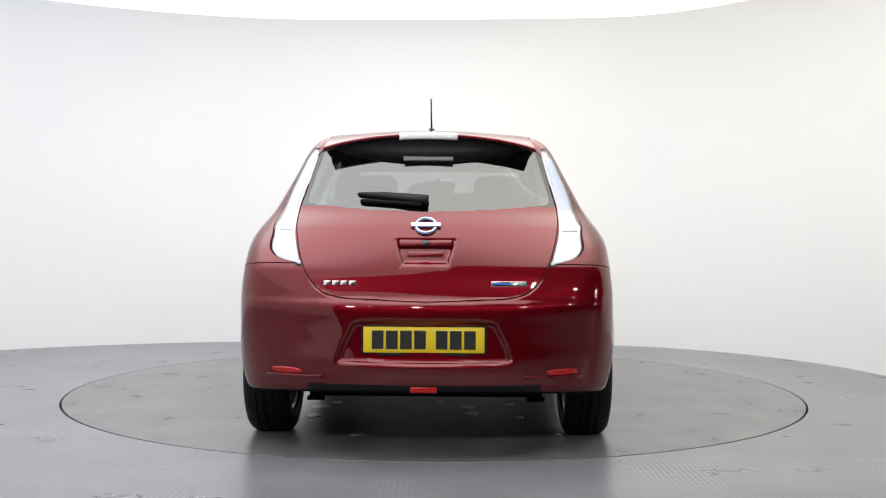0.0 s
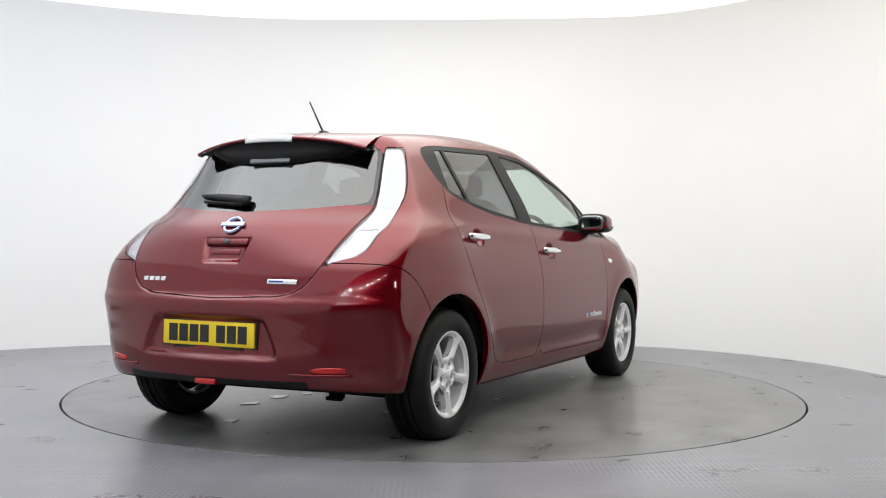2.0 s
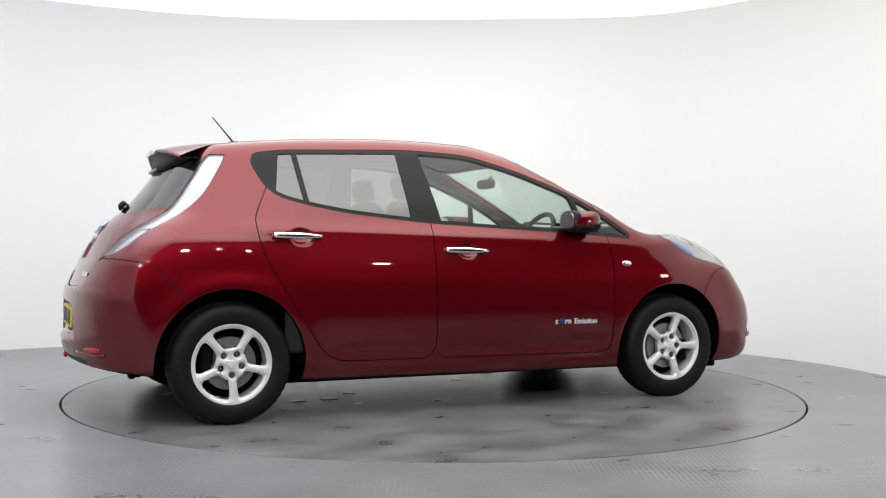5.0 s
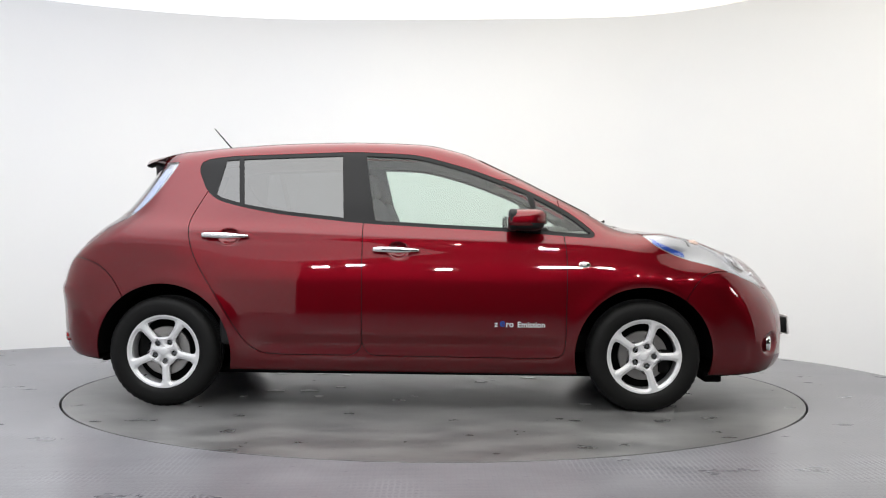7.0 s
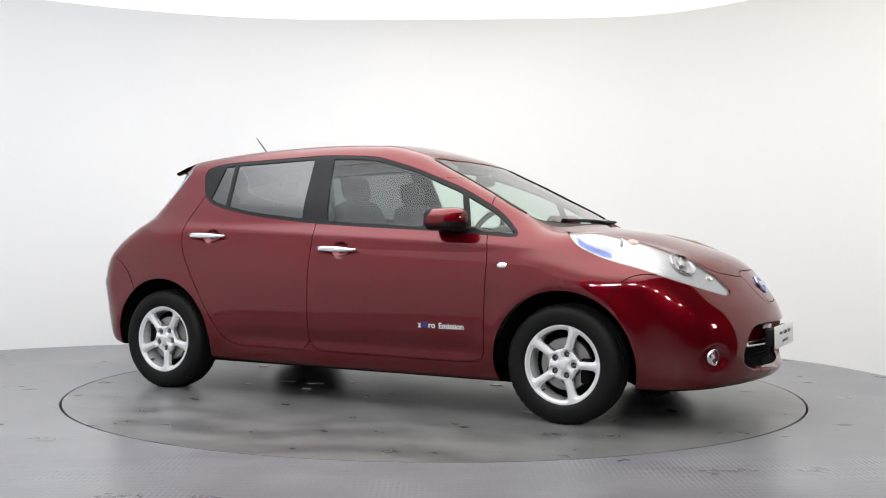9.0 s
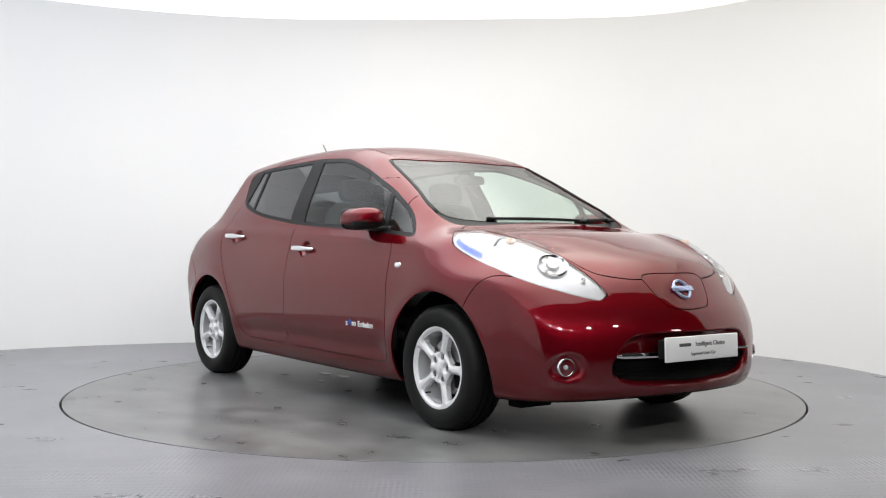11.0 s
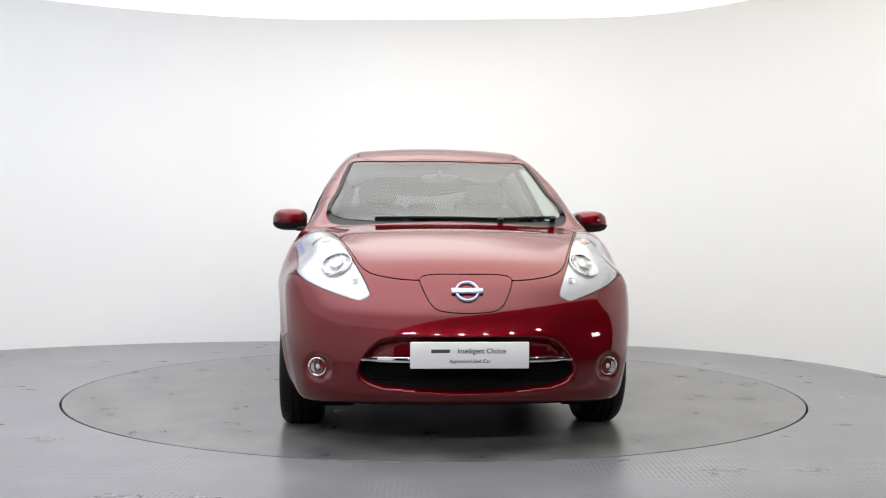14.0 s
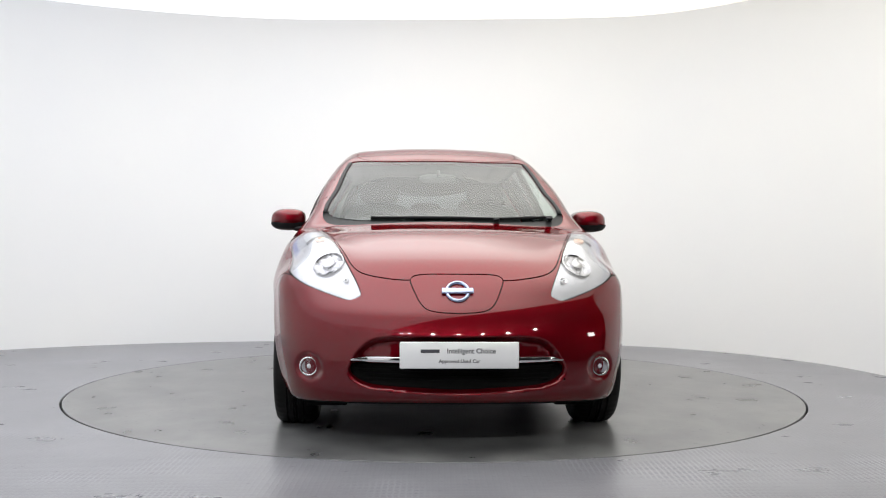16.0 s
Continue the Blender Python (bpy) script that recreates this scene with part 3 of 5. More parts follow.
lamp_inner = curve([0.80, 0.835, 0.88, 1.01, 1.09, 1.15, 1.28, 1.40], [0.545, 0.548, 0.565, 0.603, 0.609, 0.597, 0.565, 0.540])
FLAP = outline(both([(0.0, 0.792), (0.17, 0.792), (0.215, 0.775), (0.205, 0.74), (0.165, 0.655), (0.12, 0.628), (0.0, 0.622)]))
GRILLE_LOW = outline(both([(0.0, 0.404), (0.462, 0.404), (0.478, 0.375), (0.47, 0.345), (0.395, 0.302), (0.0, 0.287)]))
lamp_low = curve([1.25, 1.34, 1.43, 1.57, 1.76, 1.95, 2.10], [1.03, 0.985, 0.915, 0.855, 0.805, 0.735, 0.675])
lamp_in = curve([1.25, 1.34, 1.45, 1.6, 1.8, 1.95, 2.10], [0.69, 0.665, 0.645, 0.605, 0.545, 0.500, 0.435])


def f_arch(P):
    return np.minimum(np.hypot(P[:, 0] - HUB_X, P[:, 2] - HUB_Z), np.hypot(P[:, 0] + HUB_X, P[:, 2] - HUB_Z)) - ARCH_R


def side(poly):
    return lambda P: sd_shape(poly, P[:, 0], P[:, 2])


def above(poly):
    return lambda P: sd_shape(poly, P[:, 0], np.abs(P[:, 1]))


def end(poly):
    return lambda P: sd_shape(poly, P[:, 1], P[:, 2])


def end_abs(poly):
    return lambda P: sd_shape(poly, np.abs(P[:, 1]), P[:, 2])


def f_taillamp(P):
    x, y, z = P[:, 0], np.abs(P[:, 1]), P[:, 2]
    return np.maximum.reduce([lamp_inner(z) - y, 0.75 * (x - lamp_edge(z)), 0.832 - z, z - 1.395])


def f_headlamp(P):
    x, y, z = P[:, 0], np.abs(P[:, 1]), P[:, 2]
    return np.maximum.reduce([lamp_low(x) - z, lamp_in(x) - y, 1.29 - x, x - 2.11])


def f_blue(P):
    """The blue corner strip inside the head lamp."""
    x, y, z = P[:, 0], np.abs(P[:, 1]), P[:, 2]
    return np.maximum.reduce([z - lamp_low(x) - 0.038, 0.012 + lamp_low(x) - z, x - 1.585, 1.40 - x])


def f_bar(P):
    """The long light guide inside the tail lamp."""
    return np.maximum.reduce([f_taillamp(P) + 0.020, 1.10 - P[:, 2], P[:, 2] - 1.36])


def f_low(P):
    """The silvered lower chamber of the tail lamp."""
    return np.maximum(f_taillamp(P) + 0.012, P[:, 2] - 1.00)


def f_band(P):
    """The black band at the head of the rear window, with the spoiler's dark reflection painted in."""
    return P[:, 2] - (1.303 + 0.34 * P[:, 1] ** 2)


def f_belly(P):
    """The lowest edge of the skin all round."""
    return P[:, 2] - belly(P[:, 0]) - 0.010


def slant(x_top, x_low):
    """A leaning line across the side windows: x at z 1.45 and at z 1.0."""
    return lambda P: P[:, 0] - (x_low + (P[:, 2] - 1.0) / 0.45 * (x_top - x_low))


PILLARS = [slant(-1.045, -1.125), slant(-0.985, -0.925), slant(-0.957, -0.897), slant(-0.372, -0.335), slant(-0.235, -0.150), slant(0.635, 0.755), slant(0.665, 0.790)]
GAP = 0.0024


def cut_skin():
    P, T = net()
    dlo, arch = side(DLO), f_arch
    jobs = [arch, dlo, lambda P: dlo(P) + 0.022]
    for f in (side(DOOR_REAR), side(DOOR_FRONT), side(BUMPER_REAR), side(BUMPER_FRONT), above(HOOD), end(TAILGATE), f_taillamp, end(FLAP), f_headlamp, above(ROOF)):
        jobs += [lambda P, f=f: f(P) - GAP, lambda P, f=f: f(P) + GAP]
    jobs += [above(SCREEN), above(COWL), end(REAR_SCREEN), end(GRILLE_LOW)]
    jobs += [f_blue, f_bar, f_low, f_band, f_belly, lambda P: np.where(P[:, 0] < -1.2, P[:, 2] - 1.105, 1.0)]
    for d in (0.012, -0.004, -0.020):
        jobs.append(lambda P, d=d: np.where(P[:, 0] > 1.6, sd_shape(GRILLE, P[:, 1], P[:, 2]) - d, 1.0))
    for d in (0.008, -0.010, -0.028):
        jobs.append(lambda P, d=d: np.where(P[:, 0] < -1.6, sd_shape(PLATE_BAY, P[:, 1], P[:, 2]) - d, 1.0))
    for d in (0.006, 0.012, 0.030):
        jobs.append(lambda P, d=d: np.where((P[:, 0] < -1.6) & (P[:, 2] < 0.85), sd_shape(TAILGATE, P[:, 1], P[:, 2]) - d, 1.0))
    for r in (0.075, 0.060, 0.045):
        jobs.append(lambda P, r=r: np.where(P[:, 0] > 1.6, np.hypot(np.abs(P[:, 1]) - 0.665, P[:, 2] - 0.372) - r, 1.0))
    for r in (0.055, 0.040, 0.025):
        jobs.append(lambda P, r=r: np.minimum(np.hypot((P[:, 0] + 0.985) * 0.8, (P[:, 2] - 0.960) * 1.05), np.hypot((P[:, 0] + 0.025) * 0.8, (P[:, 2] - 0.888) * 1.05)) - r)
    for r in (0.010, -0.005, -0.020):
        jobs.append(lambda P, r=r: np.where(P[:, 0] < -1.6, np.maximum(np.abs(P[:, 1]) - 0.115 - 0.25 * (P[:, 2] - 0.885), np.abs(P[:, 2] - 0.892) - 0.055) - r, 1.0))
    jobs += PILLARS + [lambda P: P[:, 2] - 0.325]
    for f in jobs:
        P, T = knife(P, T, f)
    return settle(P, 3), T


def panel(name, P, N, T, mat, parent, thick=0.012, inset=0.0, label="", inner=None):
    """One sheet of the skin as a mesh with thickness; its normals are the skin's own."""
    used, inv = np.unique(T, return_inverse=True)
    F = inv.reshape(-1, 3)
    v, n = P[used], N[used]
    outer = v - n * inset
    tris, normals, mats = [F], [n[F]], [np.zeros(len(F), int)]
    verts = [outer]
    if thick:
        verts.append(v - n * (inset + thick))
        m = len(v)
        tris.append(F[:, ::-1] + m)
        normals.append(-n[F[:, ::-1]])
        mats.append(np.ones(len(F), int))
        E = np.vstack([F[:, [0, 1]], F[:, [1, 2]], F[:, [2, 0]]])
        key = np.sort(E, 1)
        _, first, count = np.unique(key[:, 0].astype(np.int64) * (m + 1) + key[:, 1], return_index=True, return_counts=True)
        B = E[first[count == 1]]
        if len(B):
            allv = np.vstack(verts)
            rim = np.vstack([np.stack([B[:, 1], B[:, 0], B[:, 0] + m], -1), np.stack([B[:, 1], B[:, 0] + m, B[:, 1] + m], -1)])
            fn = np.cross(allv[rim[:, 1]] - allv[rim[:, 0]], allv[rim[:, 2]] - allv[rim[:, 0]])
            fn /= np.maximum(np.linalg.norm(fn, axis=1), 1e-12)[:, None]
            tris.append(rim)
            normals.append(np.repeat(fn[:, None], 3, 1))
            mats.append(np.zeros(len(rim), int))
    V, F3 = np.vstack(verts), np.vstack(tris)
    me = bpy.data.meshes.new(name)
    me.from_pydata(V.tolist(), [], F3.tolist())
    me.materials.append(mat)
    me.materials.append(inner or SEAL)
    me.polygons.foreach_set("material_index", np.concatenate(mats))
    me.shade_smooth()
    me.normals_split_custom_set(np.vstack([a.reshape(-1, 3) for a in normals]).tolist())
    ob = new(name, me)
    ob.parent = parent
    return tagged(ob, label)


def build_body(car):
    P, T = cut_skin()
    N = skin_normal(P)
    N /= np.maximum(np.linalg.norm(N, axis=1), 1e-9)[:, None]
    C, CN = P[T].mean(1), N[T].mean(1)
    x, y, z = C.T
    ay = np.abs(y)
    left = np.full(len(T), True)
    got = {}

    def take(name, mask):
        nonlocal left
        mask = mask & left
        left = left & ~mask
        got[name] = mask

    def seam(f, domain):
        k = np.abs(f(C)) < GAP
        take_seam(k & domain)

    seam_mask = np.full(len(T), False)

    def take_seam(mask):
        nonlocal left, seam_mask
        mask = mask & left
        seam_mask |= mask
        left = left & ~mask
    sides = (ay > 0.42) & (np.abs(CN[:, 1]) > 0.25) & (x > -1.5)
    take("none", (f_arch(C) < 0) & (ay > 0.35))
    take("underbody", f_belly(C) < 0)
    dlo = side(DLO)(C)
    win = sides & (dlo < 0) & (x < 1.2)
    pane = win & (dlo < -0.022)
    k = [f(C) for f in PILLARS]
    take("quarter_glass", pane & (k[0] > 0) & (k[1] < 0))
    take("rear_door_glass", pane & (k[2] > 0) & (k[3] < 0))
    take("front_door_glass", pane & (k[4] > 0) & (k[5] < 0))
    take("corner_glass", pane & (k[6] > 0))
    take("window_frame", win)
    lampf = f_headlamp(C)
    nose = x > 1.25
    seam(f_headlamp, nose & (CN[:, 2] > -0.1))
    take("headlight", nose & (lampf < 0))
    tail = (x < -1.15) & (CN[:, 0] < 0.1) & (z > 0.8)
    seam(f_taillamp, tail)
    take("tail_light", tail & (f_taillamp(C) < 0))
    rear = (x < -1.45) & (CN[:, 0] < -0.25)
    seam(end(TAILGATE), rear & (z < 1.40))
    tg = rear & (end(TAILGATE)(C) < 0)
    take("window_band", tg & ((end(REAR_SCREEN)(C) < 0) & (f_band(C) > 0) | (end(REAR_SCREEN)(C) >= 0) & (z > 1.105)))
    take("rear_window", tg & (end(REAR_SCREEN)(C) < 0))
    take("tailgate", tg)
    topd = CN[:, 2] > 0.15
    take("windshield", topd & (x > 0.3) & (above(SCREEN)(C) < 0))
    take("cowl", topd & (x > 0.85) & (above(COWL)(C) < 0) & (z > 0.99) & ((above(SCREEN)(C) < 0.055) | (x > 1.12)))
    front = (x > 1.9) & (CN[:, 0] > 0.1)
    seam(end(FLAP), front)
    take("charge_flap", front & (end(FLAP)(C) < 0))
    take("grille", front & (end(GRILLE_LOW)(C) < 0))
    seam(above(HOOD), topd & (x > 1.2))
    take("hood", topd & (x > 1.15) & (above(HOOD)(C) < 0))
    seam(above(ROOF), topd & (x < 0.45) & (x > -1.5) & (z > 1.3))
    take("roof", topd & (x < 0.5) & (z > 1.3) & (above(ROOF)(C) < 0))
    seam(side(DOOR_REAR), sides & (z < 1.3))
    take("rear_door", sides & (side(DOOR_REAR)(C) < 0))
    seam(side(DOOR_FRONT), sides & (z < 1.3))
    take("front_door", sides & (side(DOOR_FRONT)(C) < 0))
    seam(side(BUMPER_REAR), x < -1.3)
    rb = side(BUMPER_REAR)(C) < 0
    take("rear_valance", rb & (z < 0.325) & (ay < 0.5) & (x < -2.0))
    take("rear_bumper", rb)
    seam(side(BUMPER_FRONT), (x > 1.3) & (ay > 0.5))
    take("front_bumper", side(BUMPER_FRONT)(C) < 0)
    take("front_wing", (x > 0.85) & (z < 1.02 + 0.1 * (x < 1.2)) & (ay > 0.5) & (x > 0.9))
    take("sill", (z < 0.315) & (np.abs(x) < 1.1))
    take("body_side", left)
    obs = {}

    def sheet(key, mat, parent, split=False, name=None, **kw):
        out = []
        for sgn in ((1, -1) if split else (0,)):
            mask = got[key] & ((y * sgn > 0) if sgn else True)
            if mask.any():
                out.append(panel(name or key, P, N, T[mask], mat, parent, **kw))
        obs[key] = out
        return out
    sheet("underbody", DARK, car, thick=0, label="dark plastic underbody tray")
    sheet("hood", PAINT, car)
    sheet("roof", PAINT, car, inner=LINING)
    sheet("charge_flap", PAINT, car)
    sheet("front_bumper", PAINT, car)
    sheet("rear_bumper", PAINT, car)
    sheet("rear_valance", BLACK, car, label="black plastic lower valance")
    sheet("tailgate", PAINT, car, inner=LINING)
    sheet("rear_window", TINT, obs["tailgate"][0], thick=0, inset=0.004, label="dark tinted rear window glass")
    sheet("window_band", GLOSS_BLACK, obs["tailgate"][0], thick=0.004, inset=0.003, label="black glazed band with the spoiler's dark reflection above the rear window")
    sheet("windshield", CLEAR, car, thick=0, inset=0.004, label="clear windscreen glass")
    sheet("cowl", BLACK, car, inset=0.008, label="black plastic scuttle panel")
    sheet("grille", DARK, obs["front_bumper"][0], inset=0.014, label="black lower grille opening")
    sheet("sill", PAINT, car, split=True)
    sheet("front_wing", PAINT, car, split=True)
    sheet("body_side", PAINT, car, split=True, inner=LINING, thick=0.03)
    sheet("rear_door", PAINT, car, split=True, inner=LINING)
    sheet("front_door", PAINT, car, split=True, inner=LINING)
    sheet("window_frame", BLACK, car, split=True, inset=0.002, thick=0.02, label="satin black window frame and pillars", inner=BLACK)
    for i, s in enumerate((1, -1)):
        for key, mat, par in (("rear_door_glass", TINT, "rear_door"), ("quarter_glass", TINT, "rear_door"), ("front_door_glass", CLEAR, "front_door"), ("corner_glass", CLEAR, "front_door")):
            mask = got[key] & (y * s > 0)
            panel(key, P, N, T[mask], mat, obs[par][i], thick=0, inset=0.007)
    for key in ("headlight", "tail_light"):
        for s in (1, -1):
            mask = got[key] & (y * s > 0)
            lamp = new(key)
            lamp.parent = car
            inner = f_blue(C) if key == "headlight" else f_bar(C)
            low = f_low(C) < 0 if key == "tail_light" else np.full(len(C), False)
            panel("reflector", P, N, T[mask & (inner >= 0) & ~low], LAMPWHITE, lamp, thick=0.006, inset=0.011)
            if key == "tail_light":
                panel("lower_reflector", P, N, T[mask & low], LAMPGREY, lamp, thick=0.006, inset=0.015, label="silvered lower lamp chamber")
            panel("blue_strip" if key == "headlight" else "light_bar", P, N, T[mask & (inner < 0)], BLUE if key == "headlight" else BAR, lamp, thick=0.006, inset=0.009)
            panel("lens", P, N, T[mask], LENS, lamp, thick=0, inset=-0.001, label="clear plastic lens")
            obs.setdefault(key, []).append(lamp)
    panel("seam", P, N, T[seam_mask], SEAL, car, thick=0, inset=0.010, label="dark shut lines between panels")
    return obs


# ---------------------------------------------------------------- places on the skin
def reach(make, lo, hi):
    """The place on the skin between two ends of a line (inside at lo, outside at hi)."""
    for _ in range(20):
        mid = (lo + hi) / 2
        p = make(mid)
        if skin(*[np.array([float(c)]) for c in p])[0] < 0:
            lo = mid
        else:
            hi = mid
    p = Vector(make(lo))
    n = Vector(skin_normal(np.array([p]))[0]).normalized()
    return p, n


def on_side(x, z, s):
    return reach(lambda y: (x, s * y, z), 0.2, 1.1)


def on_front(y, z):
    return reach(lambda x: (x, y, z), 1.2, 2.5)


def on_rear(y, z):
    return reach(lambda x: (-x, y, z), 1.0, 2.4)


def on_top(x, y):
    return reach(lambda z: (x, y, z), 0.6, 1.8)


def facing(p, n, up=(0, 0, 1), lift=0.0):
    """A pose at p whose z axis is n and whose y axis is as near to up as can be."""
    n = Vector(n).normalized()
    x = Vector(up).cross(n).normalized()
    y = n.cross(x)
    m = Matrix((x, y, n)).transposed().to_4x4()
    m.translation = Vector(p) + n * lift
    return m


def lettering(name, text, size, mat, parent, m, depth=0.0008, label=""):
    cu = bpy.data.curves.new(name, "FONT")
    cu.body, cu.size, cu.extrude = text, size, depth
    cu.offset = size * 0.018
    cu.align_x, cu.align_y = "CENTER", "CENTER"
    tmp = bpy.data.objects.new(name, cu)
    scene.collection.objects.link(tmp)
    me = bpy.data.meshes.new_from_object(tmp.evaluated_get(bpy.context.evaluated_depsgraph_get()))
    bpy.data.objects.remove(tmp)
    me.materials.clear()
    me.materials.append(mat)
    ob = new(name, me)
    ob.parent, ob.matrix_basis = parent, m
    return tagged(ob, label)


def blob(bm, size, power=0.6, at=(0, 0, 0), seg=24, rings=14, low=-1.0, high=1.0):
    """A rounded box (superellipsoid) about a centre; low and high cut it in z."""
    def sp(v):
        return math.copysign(abs(v) ** power, v)
    rows = []
    for j in range(rings + 1):
        b = -math.pi / 2 + math.pi * j / rings
        row = []
        for i in range(seg):
            a = 2 * math.pi * i / seg
            z = min(max(sp(math.sin(b)), low), high)
            row.append(bm.verts.new((at[0] + size[0] * sp(math.cos(b)) * sp(math.cos(a)), at[1] + size[1] * sp(math.cos(b)) * sp(math.sin(a)), at[2] + size[2] * z)))
        rows.append(row)
    for a, b in zip(rows, rows[1:]):
        for i in range(seg):
            j = (i + 1) % seg
            bm.faces.new((a[i], a[j], b[j], b[i]))
    bmesh.ops.remove_doubles(bm, verts=bm.verts[:], dist=1e-5)
    return bm


def strip(bm, pts, normals, width, thick, up=(0, 0, 1)):
    """A flat bar laid along points on the skin; width may be a list."""
    rows = []
    for i, (p, n) in enumerate(zip(pts, normals)):
        p, n = Vector(p), Vector(n)
        d = (Vector(pts[min(i + 1, len(pts) - 1)]) - Vector(pts[max(i - 1, 0)])).normalized()
        w = n.cross(d).normalized()
        h = (width[i] if isinstance(width, (list, tuple)) else width) / 2
        rows.append([bm.verts.new(q) for q in (p - w * h - n * 0.004, p - w * h + n * thick * 0.6, p - w * h * 0.6 + n * thick, p + w * h * 0.6 + n * thick, p + w * h + n * thick * 0.6, p + w * h - n * 0.004)])
    for a, b in zip(rows, rows[1:]):
        for k in range(6):
            bm.faces.new((a[k], b[k], b[(k + 1) % 6], a[(k + 1) % 6]))
    bm.faces.new(rows[0])
    bm.faces.new(rows[-1][::-1])
    return bm


# ---------------------------------------------------------------- wheels
def wheel_face():
    """The five-spoked face: a dished disc cut by five rounded windows and five bolt holes."""
    pts, tri = [(0.0, 0.0)], []
    nr, na = 22, 120
    for j in range(1, nr + 1):
        for i in range(na):
            a = 2 * math.pi * (i + 0.5 * (j % 2)) / na
            pts.append((0.211 * j / nr * math.cos(a), 0.211 * j / nr * math.sin(a)))
    for i in range(na):
        tri.append((0, 1 + i, 1 + (i + 1) % na))
    for j in range(nr - 1):
        a0, b0 = 1 + j * na, 1 + (j + 1) * na
        for i in range(na):
            k = (i + 1) % na
            if j % 2 == 0:
                tri += [(a0 + i, b0 + i, a0 + k), (b0 + i, b0 + k, a0 + k)]
            else:
                tri += [(a0 + i, b0 + i, b0 + k), (a0 + i, b0 + k, a0 + k)]
    Q = np.array(pts)
    P = np.stack([Q[:, 0], np.zeros(len(Q)), Q[:, 1]], -1)
    T = np.array(tri)

    def window(P):
        r = np.hypot(P[:, 0], P[:, 2])
        a = np.arctan2(P[:, 2], P[:, 0])
        k = np.mod(a, 2 * math.pi / 5)
        k = np.minimum(k, 2 * math.pi / 5 - k)
        d = r * np.sin(k)
        f = smax(r - 0.182, 0.0200 + 0.05 * np.maximum(r - 0.13, 0) - d, 0.025)
        return smax(f, 0.081 - r, 0.02)

    def holes(P):
        best = np.full(len(P), 9.0)
        for i in range(5):
            a = 2 * math.pi * i / 5
            best = np.minimum(best, np.hypot(P[:, 0] - 0.057 * math.cos(a), P[:, 2] - 0.057 * math.sin(a)))
        return best - 0.0165
    for f in (window, holes):
        P, T = knife(P, T, f)
    C = P[T].mean(1)
    T = T[(window(C) > 0) & (holes(C) > 0)]

    def height(P):
        r = np.hypot(P[:, 0], P[:, 2])
        edge = np.minimum(window(P), holes(P))
        return 0.084 + 0.010 * smooth_step(0.03, 0.20, r) - 0.014 * smooth_step(0.013, 0.0, edge)
    P[:, 1] = height(P)
    N = np.zeros_like(P)
    h = 1e-3
    for k, ax in ((0, 0), (2, 2)):
        A, B = P.copy(), P.copy()
        A[:, ax] += h
        B[:, ax] -= h
        N[:, k] = -(height(A) - height(B)) / (2 * h)
    N[:, 1] = 1
    N /= np.linalg.norm(N, axis=1)[:, None]
    return P, N, T[:, ::-1]


